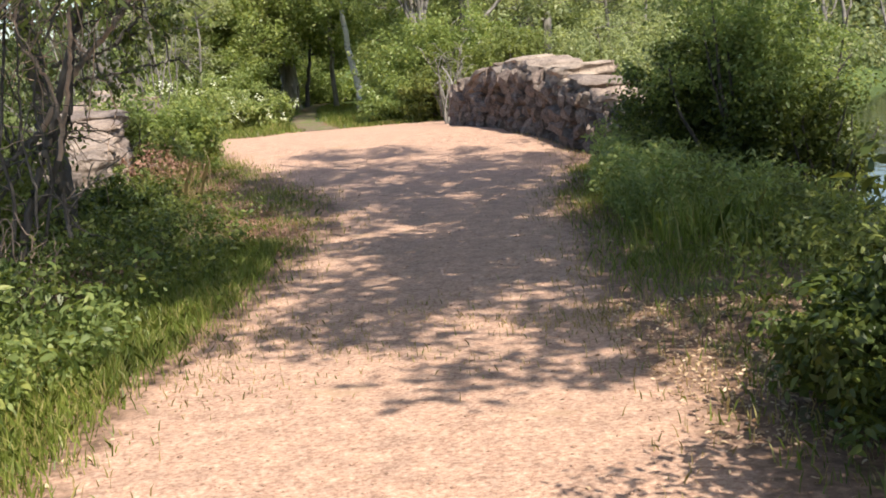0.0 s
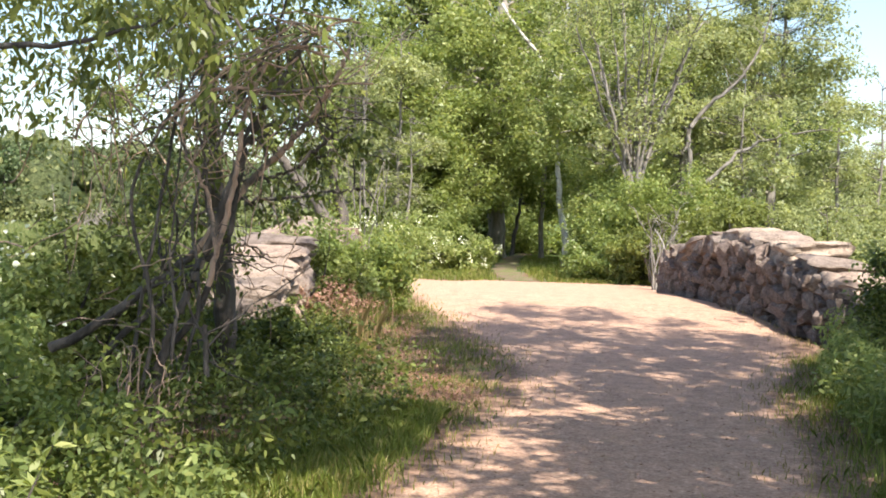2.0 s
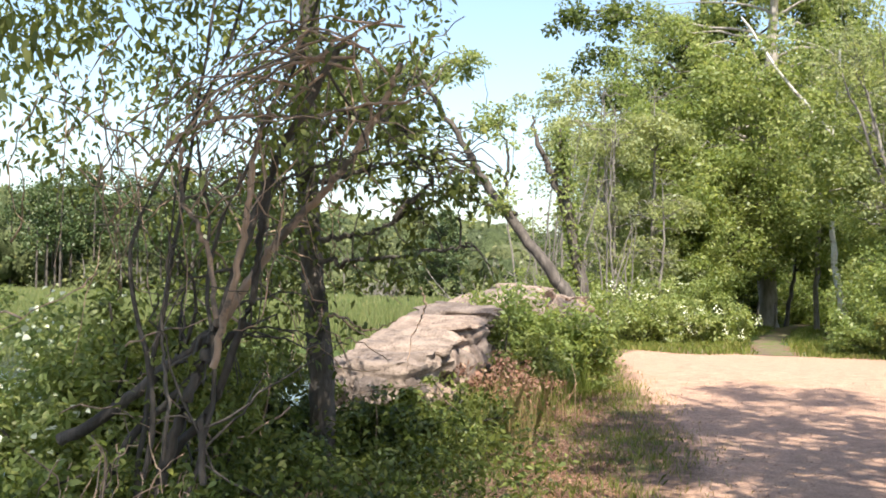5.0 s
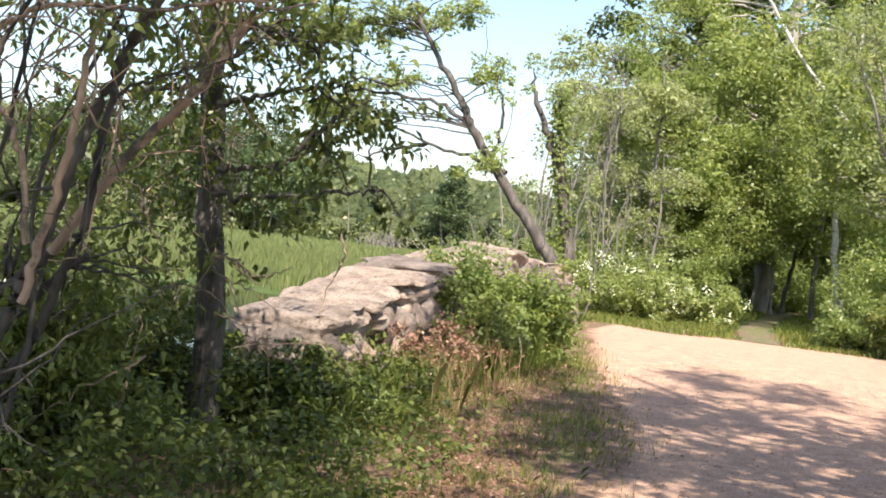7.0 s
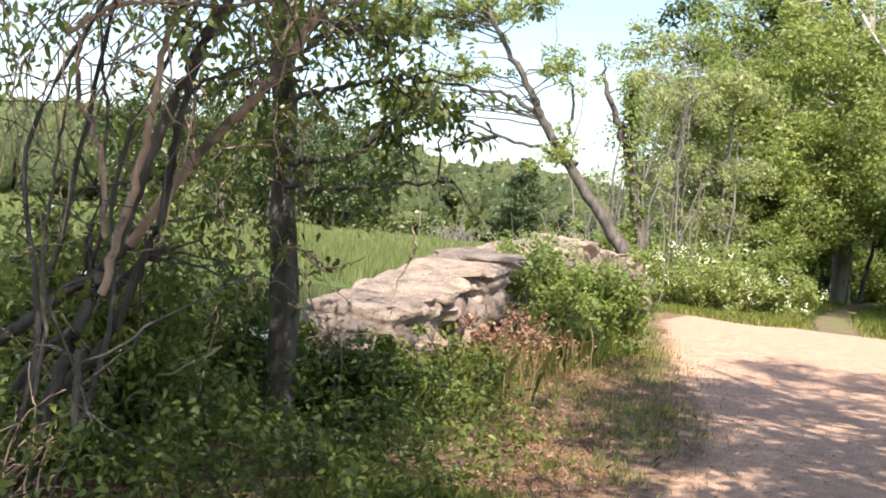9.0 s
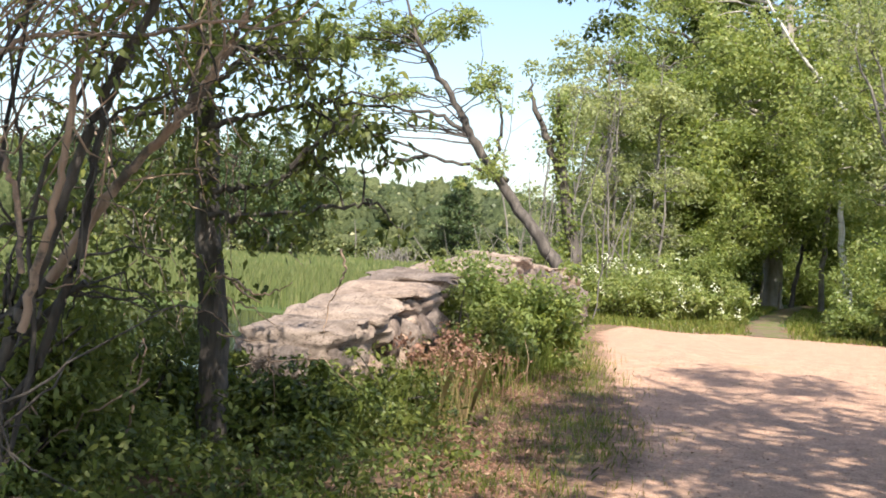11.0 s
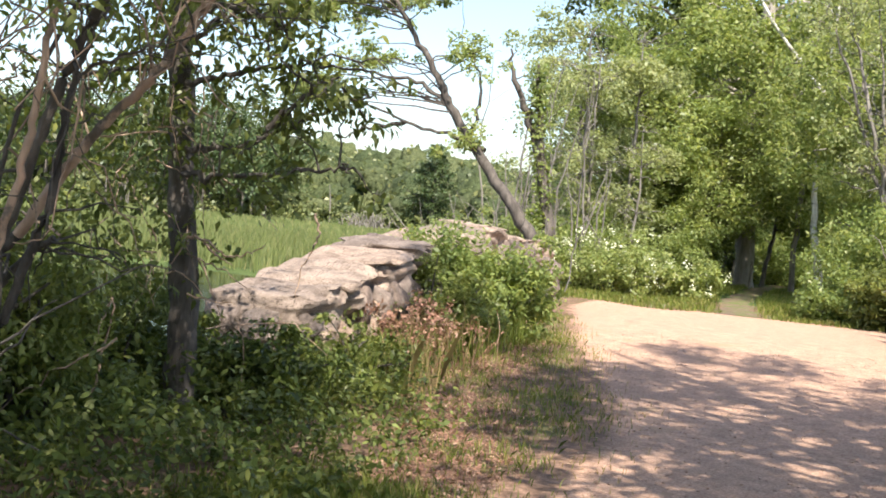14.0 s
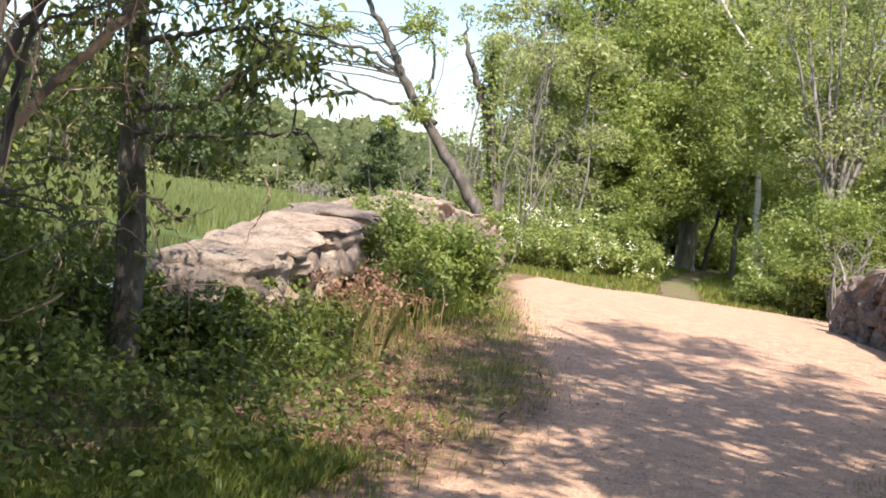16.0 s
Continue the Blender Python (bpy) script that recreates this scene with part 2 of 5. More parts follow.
def tube(geo, pts, radii, sides=6, knots=0.0):
    """A tapered limb along pts."""
    pts = np.asarray(pts, float)
    n = len(pts)
    d = np.gradient(pts, axis=0)
    d /= np.linalg.norm(d, axis=1)[:, None] + 1e-9
    ref = np.where(np.abs(d[:, 2:3]) > 0.9, np.array([[1.0, 0, 0]]), np.array([[0, 0, 1.0]]))
    a = np.cross(d, ref)
    a /= np.linalg.norm(a, axis=1)[:, None] + 1e-9
    b = np.cross(d, a)
    ang = np.linspace(0, 2 * np.pi, sides, endpoint=False)
    r = np.asarray(radii, float)[:, None] * (1 + knots * rng.uniform(-1, 1, (n, sides)))
    v = pts[:, None] + r[..., None] * (np.cos(ang)[None, :, None] * a[:, None] + np.sin(ang)[None, :, None] * b[:, None])
    i = np.arange(n - 1)[:, None] * sides
    j = np.arange(sides)[None]
    k = (j + 1) % sides
    f = np.stack([i + j, i + k, i + k + sides, i + j + sides], -1).reshape(-1, 4)
    geo.add(v.reshape(-1, 3), f)
    geo.add(v[-1], np.arange(sides)[None])


def curve_pts(p, q, n=6, sag=0.1, wob=0.05):
    """Points from p to q with a bend and a wobble."""
    p, q = np.asarray(p, float), np.asarray(q, float)
    t = np.linspace(0, 1, n)[:, None]
    L = np.linalg.norm(q - p)
    side = rng.normal(0, 1, 3)
    out = p + (q - p) * t + np.sin(np.pi * t) * (side * 0.08 + np.array([0, 0, sag])) * L
    out[1:-1] += rng.normal(0, wob * L / n, (n - 2, 3))
    return out


def spline(pts, per=5, wob=0.0):
    """A rounded line through the given points."""
    p = np.asarray(pts, float)
    p = np.vstack([2 * p[0] - p[1], p, 2 * p[-1] - p[-2]])
    out = []
    for i in range(1, len(p) - 2):
        for t in np.linspace(0, 1, per, endpoint=False):
            out.append(0.5 * (2 * p[i] + (p[i + 1] - p[i - 1]) * t + (2 * p[i - 1] - 5 * p[i] + 4 * p[i + 1] - p[i + 2]) * t * t + (3 * p[i] - p[i - 1] - 3 * p[i + 1] + p[i + 2]) * t ** 3))
    out.append(p[-2])
    out = np.array(out)
    out[1:-1] += rng.normal(0, 1, (len(out) - 2, 3)) * wob
    return out


def unit(v):
    return v / (np.linalg.norm(v, axis=-1, keepdims=True) + 1e-9)


def leaves(geo, pts, normals, size, aspect=0.5, spread=0.9, droop=0.0):
    """One folded leaf at each point."""
    n = len(pts)
    nrm = unit(normals + rng.normal(0, spread, (n, 3)))
    d = unit(np.cross(nrm, rng.normal(0, 1, (n, 3))))
    d[:, 2] -= droop
    d = unit(d)
    s = unit(np.cross(nrm, d))
    L = size * rng.uniform(0.6, 1.35, (n, 1))
    w = L * aspect * 0.5
    up = nrm * w * 0.4
    if size > 0.066:
        v = np.stack([pts, pts + d * L * 0.42 + s * w + up, pts + d * L, pts + d * L * 0.42 - s * w + up], 1)
        geo.add(v.reshape(-1, 3), np.arange(n * 4).reshape(n, 4))
        return
    v = np.stack([pts, pts + d * L * 0.3 + s * w * 0.9 + up, pts + d * L * 0.66 + s * w * 0.7 + up, pts + d * L - up * 0.5, pts + d * L * 0.66 - s * w * 0.7 + up, pts + d * L * 0.3 - s * w * 0.9 + up], 1)
    geo.add(v.reshape(-1, 3), np.arange(n * 6).reshape(n, 6))


def clump(geo, c, r, n, size, aspect=0.5, droop=0.2, flat=0.75):
    """A loose clump of n leaves round c."""
    d = unit(rng.normal(0, 1, (n, 3)))
    rad = rng.uniform(0.15, 1.0, (n, 1)) ** 0.6
    p = np.asarray(c) + d * rad * np.array([r, r, r * flat]) * rng.uniform(0.8, 1.25)
    leaves(geo, p, d * 0.6 + np.array([0, 0, 0.7]), size, aspect, 0.7, droop)


def blades(geo, base, height, width, lean=0.35):
    """One bent grass blade at each base point."""
    n = len(base)
    h = height * rng.uniform(0.5, 1.3, (n, 1))
    a = rng.uniform(0, 2 * np.pi, n)
    s = np.stack([np.cos(a), np.sin(a), np.zeros(n)], 1) * width * 0.5
    b = rng.uniform(0, 2 * np.pi, n)
    l = np.stack([np.cos(b), np.sin(b), np.zeros(n)], 1) * rng.uniform(0.1, 1, (n, 1)) * lean
    z = np.array([0, 0, 1.0])
    mid = base + h * 0.55 * z + l * h * 0.35
    tip = base + h * (1 - 0.25 * np.linalg.norm(l, axis=1)[:, None]) * z + l * h
    v = np.stack([base - s, base + s, mid + s * 0.75, tip, mid - s * 0.75], 1)
    geo.add(v.reshape(-1, 3), np.arange(n * 5).reshape(n, 5))


# ---- plan ----
LEFT_EDGE = ([-8, 0, 3, 4.4, 6, 8, 10, 12, 13.5, 15.5, 18.4, 20.5, 24, 27, 29], [-1.9, -1.5, -1.3, -1.2, -0.92, -0.6, -0.32, -0.4, -0.75, -1.32, -2.22, -2.65, -3.5, -4.1, -3.9])
RIGHT_EDGE = ([-8, 0, 3.5, 6, 8.2, 10.2, 12, 14, 16, 20, 24, 28, 29], [1.5, 1.1, 1.12, 1.25, 1.5, 1.65, 2.1, 2.5, 2.8, 2.52, 1.9, 2.2, 1.6])
BANK_L = ([-30, -8, 4, 10, 11.5, 16, 24, 28, 30, 60, 110, 150, 175, 300], [-5.5, -4.6, -4.2, -4.4, -4.3, -4.9, -5.4, -6.5, -8.5, -10, -14, -22, -420, -420])
BANK_R = ([-30, -8, 4, 10, 13, 14.5, 18, 24, 27, 30, 42, 52, 66, 72, 300], [3.6, 3.4, 3.4, 3.7, 4.2, 4.0, 3.5, 2.8, 3.4, 6, 15, 22, 30, 420, 420])
WATER_Z = -1.25


def at(table, y):
    return np.interp(y, table[0], table[1])


def ground_z(x, y):
    x, y = np.asarray(x, float), np.asarray(y, float)
    dl, dr = at(BANK_L, y) - x, x - at(BANK_R, y)
    wide = np.where((y > 12) & (y < 27), 0.7, 2.8)
    z = -0.35 * smooth(-1.6, 0.3, dl) - 1.25 * smooth(0, wide, dl) - 0.25 * smooth(-1.2, 0.3, dr) - 1.35 * smooth(0, wide, dr)
    z = z + 0.22 * np.exp(-((y - 20) / 5) ** 2) * smooth(7, 4, np.abs(x + 1))
    mar = smooth(40, 43, y + 1.5 * np.sin(x * 0.35)) * smooth(0, 3, dl)
    z = z + 0.45 * mar
    hill = np.interp(x, [-420, -200, -158, -121, -83, -66, -30, 10, 30, 48, 70, 200], [18, 14, 12.5, 9.5, 6.5, 4.2, 2, 6, 8.5, 6, 4, 8])
    far = hill * smooth(160, 222, y) + smooth(40, 260, -x - 190) * 8 + smooth(60, 300, x - 90) * 8
    z = z + far
    return z + 0.03 * np.sin(x * 2.1 + 0.7 * y) * np.sin(y * 1.7) * smooth(1.2, 2.5, np.abs(x))


def grid(xs, ys, zf):
    X, Y = np.meshgrid(xs, ys)
    v = np.stack([X, Y, zf(X, Y)], -1).reshape(-1, 3)
    nx = len(xs)
    i = (np.arange(len(ys) - 1)[:, None] * nx + np.arange(nx - 1)[None]).ravel()
    return v, np.stack([i, i + 1, i + 1 + nx, i + nx], 1)


def axis(lo, hi, fine_lo, fine_hi, step, growth=1.13):
    out = list(np.arange(fine_lo, fine_hi, step))
    s, a = step, out[-1]
    while a < hi:
        s *= growth
        a += s
        out.append(a)
    s, a = step, out[0]
    while a > lo:
        s *= growth
        a -= s
        out.insert(0, a)
    return np.array(out)


# ---- structure: ground, path, water ----
g = Geo()
v, f = grid(axis(-1500, 1500, -9, 9, 0.25), axis(-600, 2500, -8, 52, 0.3), ground_z)
g.add(v, f)
ground = part("ground", g, SOIL, smooth_shade=True)
ground.data.materials.append(MARSH)
mid = v[f].mean(axis=1)
ground.data.polygons.foreach_set("material_index", (((mid[:, 1] > 34) & (mid[:, 0] < 11)) | (mid[:, 1] > 80) | (mid[:, 0] < -11) | (mid[:, 0] > 9)).astype(np.int32))
tagged(ground, "earth bank with leaf litter and thin grass", "ground", kind="structure")

g = Geo()
ys = np.arange(-8, 29.01, 0.12)
us = np.linspace(0, 1, 60)
jl = np.array([noise.noise((0.0, y * 1.1, 3.0)) * 0.14 + noise.noise((5.0, y * 4.3, 3.0)) * 0.05 for y in ys])
jr = np.array([noise.noise((9.0, y * 1.1, 3.0)) * 0.14 + noise.noise((15.0, y * 4.3, 3.0)) * 0.05 for y in ys])
EDGE_W = 0.7
el, er = at(LEFT_EDGE, ys) + jl - EDGE_W, at(RIGHT_EDGE, ys) + jr + EDGE_W
X = el[:, None] + (er - el)[:, None] * us[None]
Y = np.repeat(ys[:, None], len(us), 1) + 0.0 * X
Y = Y + np.where(Y > 27, 0.35 * np.sin(X * 1.3) * (Y - 27) / 2, 0)
Z = ground_z(X, Y) + 0.012 - 0.05 * (np.abs(us - 0.5)[None] * 2) ** 8
nx = len(us)
i = (np.arange(len(ys) - 1)[:, None] * nx + np.arange(nx - 1)[None]).ravel()
g.add(np.stack([X, Y, Z], -1).reshape(-1, 3), np.stack([i, i + 1, i + 1 + nx, i + nx], 1))
path = part("path", g, GRAVEL, smooth_shade=True)
edge = np.maximum(el[:, None] + EDGE_W - X, X - (er[:, None] - EDGE_W))
edge = np.maximum(edge, (Y - 28.6) * 1.0)
path.data.attributes.new("edge", "FLOAT", "POINT").data.foreach_set("value", (edge / EDGE_W * 1.5).ravel())
tagged(path, "pinkish tan gravel path over the bridge", "path", kind="structure")

g = Geo()
ys = np.arange(28.6, 62, 0.4)
TRAIL_X = ([28, 30, 36, 47, 62], [-0.95, -1.25, -1.8, -2.0, -1.2])
tx = np.interp(ys, *TRAIL_X)
tw = np.interp(ys, [28, 31, 47, 62], [0.75, 0.48, 0.36, 0.4])
us = np.linspace(-1, 1, 9)
X = tx[:, None] + (tw + 0.12 * np.sin(ys * 2.3))[:, None] * us[None]
Y = np.repeat(ys[:, None], len(us), 1)
Z = ground_z(X, Y) + 0.02 - 0.04 * np.abs(us)[None] ** 4
nx = len(us)
i = (np.arange(len(ys) - 1)[:, None] * nx + np.arange(nx - 1)[None]).ravel()
g.add(np.stack([X, Y, Z], -1).reshape(-1, 3), np.stack([i, i + 1, i + 1 + nx, i + nx], 1))
tagged(part("woodland_trail", g, TRAIL, smooth_shade=True), "narrow trodden earth trail into the woods", "trail", kind="structure")

g = Geo()
v, f = grid(np.linspace(-260, 60, 60), np.linspace(-60, 170, 50), lambda x, y: 0 * x + WATER_Z)
g.add(v, f)
tagged(part("water", g, WATER), "still dark pond water reflecting the sky", "water", kind="structure")

# ---- stones ----
def stone_mesh(name, mat, seed, boxy=0.8, rough=0.3, cuts=1):
    bm = bmesh.new()
    bmesh.ops.create_cube(bm, size=1.0)
    bmesh.ops.subdivide_edges(bm, edges=bm.edges[:], cuts=cuts, use_grid_fill=True)
    for v in bm.verts:
        s = v.co.normalized() * 0.56
        v.co = v.co * boxy + s * (1 - boxy)
        v.co += Vector(noise.noise_vector(v.co * 2.3 + Vector((seed * 7.1, seed * 3.3, seed)))) * rough
    for fc in bm.faces:
        fc.smooth = cuts > 1
    me = bpy.data.meshes.new(name)
    bm.to_mesh(me)
    bm.free()
    me.materials.append(mat)
    return me


def slab_mesh(name, mat, seed):
    """A large worn capstone, split along its bedding, with broken ends."""
    r = np.random.default_rng(90 + seed)
    ledge = r.uniform(-0.09, 0.05, 9)
    bm = bmesh.new()
    bmesh.ops.create_cube(bm, size=1.0)
    bmesh.ops.subdivide_edges(bm, edges=bm.edges[:], cuts=17, use_grid_fill=True)
    for v in bm.verts:
        c = v.co.copy()
        q = c * 2.0
        big = max(abs(q.x), abs(q.y), abs(q.z))
        rnd = (abs(q.x) ** 7 + abs(q.y) ** 7 + abs(q.z) ** 7) ** (1 / 7)
        v.co = c * (big / rnd)
        d = noise.noise_vector(c * 1.9 + Vector((seed * 5.7, seed, 2.0)))
        v.co += Vector((d.x * 0.09, d.y * 0.13, d.z * 0.14))
        v.co += Vector(noise.noise_vector(c * 5.0 + Vector((seed * 2.7, seed, 9.0)))) * 0.035
        bed = (c.z + 0.5) * 6 + 1.3 * noise.noise(Vector((c.x * 2.2, c.y, seed * 3.0)))
        side = max(0.0, (abs(c.y) - 0.3) / 0.2)
        end = max(0.0, (abs(c.x) - 0.38) / 0.12)
        v.co.y *= 1 + side * ledge[int(bed) % 9] * 1.4
        v.co.x *= 1 + end * ledge[int(bed + 3) % 9] * 0.7
        if abs(noise.noise(Vector((c.x * 3.1 + 0.5 * c.z, c.y * 0.6, seed * 1.7)))) < 0.035:
            v.co.z -= 0.05 * (c.z > 0)
            v.co.y *= 1 - 0.07 * side
    me = bpy.data.meshes.new(name)
    bm.to_mesh(me)
    bm.free()
    me.polygons.foreach_set("use_smooth", np.ones(len(me.polygons), bool))
    me.set_sharp_from_angle(angle=radians(34))
    me.materials.append(mat)
    return me


STONES = [stone_mesh("stone", STONE, s) for s in range(9)]
ROUND = [stone_mesh("stone", STONE, 50 + s, 0.5, 0.2, 2) for s in range(9)]
CAPS = [slab_mesh("capstone", CAPSTONE, s) for s in range(6)]


def stone(name, me, parent, loc, size, rot):
    ob = new(name, me)
    ob.parent = parent
    ob.matrix_basis = Matrix.LocRotScale(loc, Euler(rot), size)
    return ob


def stone_wall(label, line, tops, thick, side, caps, seed, stone_w=0.27, kinds=STONES, cap_h=1.2):
    """A dry-stone parapet along line; side +1 shows its face towards +x. tops: heights at the line's points."""
    r = np.random.default_rng(seed)
    line = np.asarray(line, float)
    seg = np.linalg.norm(np.diff(line, axis=0), axis=1)
    s = np.concatenate(([0], np.cumsum(seg)))
    P = lambda q: np.array([np.interp(q, s, line[:, 0]), np.interp(q, s, line[:, 1])])
    top = lambda q: np.interp(q, s, tops)
    wall = empty("stone_wall", (*P(s[-1] / 2), 0), label, "stone wall")
    base = np.array(wall.location)
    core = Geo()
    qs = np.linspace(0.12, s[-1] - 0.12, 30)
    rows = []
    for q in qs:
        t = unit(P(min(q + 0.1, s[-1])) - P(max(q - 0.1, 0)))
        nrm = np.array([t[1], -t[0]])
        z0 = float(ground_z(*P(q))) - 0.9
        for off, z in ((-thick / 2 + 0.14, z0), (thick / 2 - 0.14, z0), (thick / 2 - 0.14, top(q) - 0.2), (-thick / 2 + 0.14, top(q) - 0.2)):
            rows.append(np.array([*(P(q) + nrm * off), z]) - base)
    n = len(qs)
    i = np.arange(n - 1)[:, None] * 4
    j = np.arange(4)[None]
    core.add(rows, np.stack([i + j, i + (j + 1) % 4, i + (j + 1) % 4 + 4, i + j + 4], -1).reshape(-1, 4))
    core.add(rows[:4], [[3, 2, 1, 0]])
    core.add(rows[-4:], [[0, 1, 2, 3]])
    part("core", core, CORE_SHADE, wall)
    for face in (1, -1):
        w0 = stone_w if face == side else 0.5
        z = -0.12 if face == side else -1.2
        while z < max(tops) - (0.15 if face == side else 0.3):
            h = w0 * r.uniform(0.75, 1.15)
            q = r.uniform(0, 0.2)
            while q < s[-1]:
                w = w0 * r.uniform(0.6, 1.6)
                qc = min(q + w / 2, s[-1] - 0.05)
                g0 = float(ground_z(*P(qc)))
                if z + h * (0.4 if face == side else 1.0) < top(qc) - (0.16 if kinds is STONES else 0.28):
                    t = unit(P(min(qc + 0.1, s[-1])) - P(max(qc - 0.1, 0)))
                    nrm = np.array([t[1], -t[0]])
                    p = P(qc) + nrm * face * (thick / 2 - 0.12 + r.uniform(-0.04, 0.05))
                    hh = h * r.uniform(0.85, 1.45)
                    loc = np.array([*p, z + h / 2 + r.uniform(-0.04, 0.04)]) - base
                    stone("stone", kinds[r.integers(9)], wall, loc, (w * 0.92, 0.42 * r.uniform(0.75, 1.3), hh * 0.95), (r.uniform(-0.3, 0.3), r.uniform(-0.45, 0.45), math.atan2(t[1], t[0]) + r.uniform(-0.2, 0.2)))
                q += w
            z += h * 0.88
    for q, sg in ((0.0, -1), (s[-1], 1)):
        t = unit(P(min(q + 0.2, s[-1])) - P(max(q - 0.2, 0)))
        nrm = np.array([t[1], -t[0]])
        z = float(ground_z(*P(q))) - 0.1
        while z < top(q) - (0.18 if kinds is STONES else 0.36):
            for off in (-0.27, 0.02, 0.29):
                p = P(q) + nrm * (off + r.uniform(-0.03, 0.03)) + t * sg * r.uniform(-0.06, 0.06)
                stone("stone", kinds[r.integers(9)], wall, np.array([*p, z + 0.12]) - base, (0.36, 0.34, 0.3 * r.uniform(0.8, 1.2)), (r.uniform(-0.3, 0.3), r.uniform(-0.3, 0.3), r.uniform(0, 3)))
            z += 0.24
    q = 0.0 if kinds is STONES else -0.15
    for k, w in enumerate(caps):
        qc = q + w / 2
        if qc > s[-1]:
            break
        t = unit(P(min(qc + 0.3, s[-1])) - P(max(qc - 0.3, 0)))
        slope = math.atan2(top(min(qc + 0.4, s[-1])) - top(max(qc - 0.4, 0)), 0.8)
        h = r.uniform(0.26, 0.36) * (1.0 if kinds is STONES else 1.2)
        loc = np.array([*P(qc), top(qc) + 0.1 * h - h * cap_h / 2 + r.uniform(-0.03, 0.03)]) - base
        ob = stone("capstone", CAPS[k % 6], wall, loc, (w * (1.06 if kinds is STONES else 1.1), thick * r.uniform(0.98, 1.2), h * cap_h), (r.uniform(-0.06, 0.06), 0, 0))
        ob.rotation_euler = (r.uniform(-0.09, 0.09), -slope + (r.uniform(-0.02, 0.12) if kinds is STONES else r.uniform(-0.04, 0.04)), math.atan2(t[1], t[0]) + r.uniform(-0.08, 0.08))
        q += w
    return wall


stone_wall("dry-stone parapet of dark fieldstones with pale slab capstones", [(3.9, 13.5), (3.35, 16.9), (2.95, 19.6), (2.3, 23.9)], [0.62, 1.18, 1.4, 0.95], 0.85, -1,
           [0.95, 1.2, 1.05, 1.3, 1.1, 1.25, 1.0, 1.15, 1.3, 1.0, 0.9], 3)
marsh_wall = stone_wall("weathered parapet capped with large pale boulders beside the marsh", [(-3.35, 12.0), (-3.6, 13.9), (-3.88, 16.0), (-4.35, 20.5), (-4.85, 26.5)], [0.74, 0.93, 1.12, 1.36, 1.0], 0.85, 1,
           [0.95, 1.25, 1.35, 1.5, 1.3, 1.7, 1.5, 1.6, 1.4, 1.6, 1.5], 5, 0.34, ROUND, 1.05)
PALE = [stone_mesh("stone", CAPSTONE, 30 + s, 0.72, 0.3, 2) for s in range(4)]
q_ = 12.0
while q_ < 18.5:
    w_ = rng.uniform(0.35, 0.75)
    x_ = np.interp(q_ + w_ / 2, [12.0, 13.9, 16.0, 20.5], [-3.35, -3.6, -3.88, -4.35]) + rng.uniform(0.2, 0.34)
    z_ = np.interp(q_ + w_ / 2, [12.0, 13.9, 16.0, 20.5], [0.74, 0.93, 1.12, 1.36]) - rng.uniform(0.4, 0.5)
    stone("stone", PALE[rng.integers(4)], marsh_wall, Vector((x_, q_ + w_ / 2, z_)) - marsh_wall.location, (w_, rng.uniform(0.3, 0.45), rng.uniform(0.2, 0.32)), (rng.uniform(-0.25, 0.25), rng.uniform(-0.3, 0.3), 1.67 + rng.uniform(-0.2, 0.2)))
    q_ += w_ * 0.95
for k in range(26):
    y_ = rng.uniform(11.55, 14.3)
    w_ = rng.uniform(0.1, 0.24)
    x_ = np.interp(y_, [11.5, 12, 14.3], [-3.25, -2.95, -3.2]) + rng.uniform(-0.06, 0.12)
    z_ = rng.uniform(0.02, 0.5) if k % 2 else rng.uniform(0.0, 0.15)
    stone("stone", PALE[k % 4], marsh_wall, Vector((x_, y_, z_)) - marsh_wall.location, (w_, w_ * rng.uniform(0.7, 1.2), w_ * rng.uniform(0.6, 1.1)), rng.uniform(-0.6, 0.6, 3))


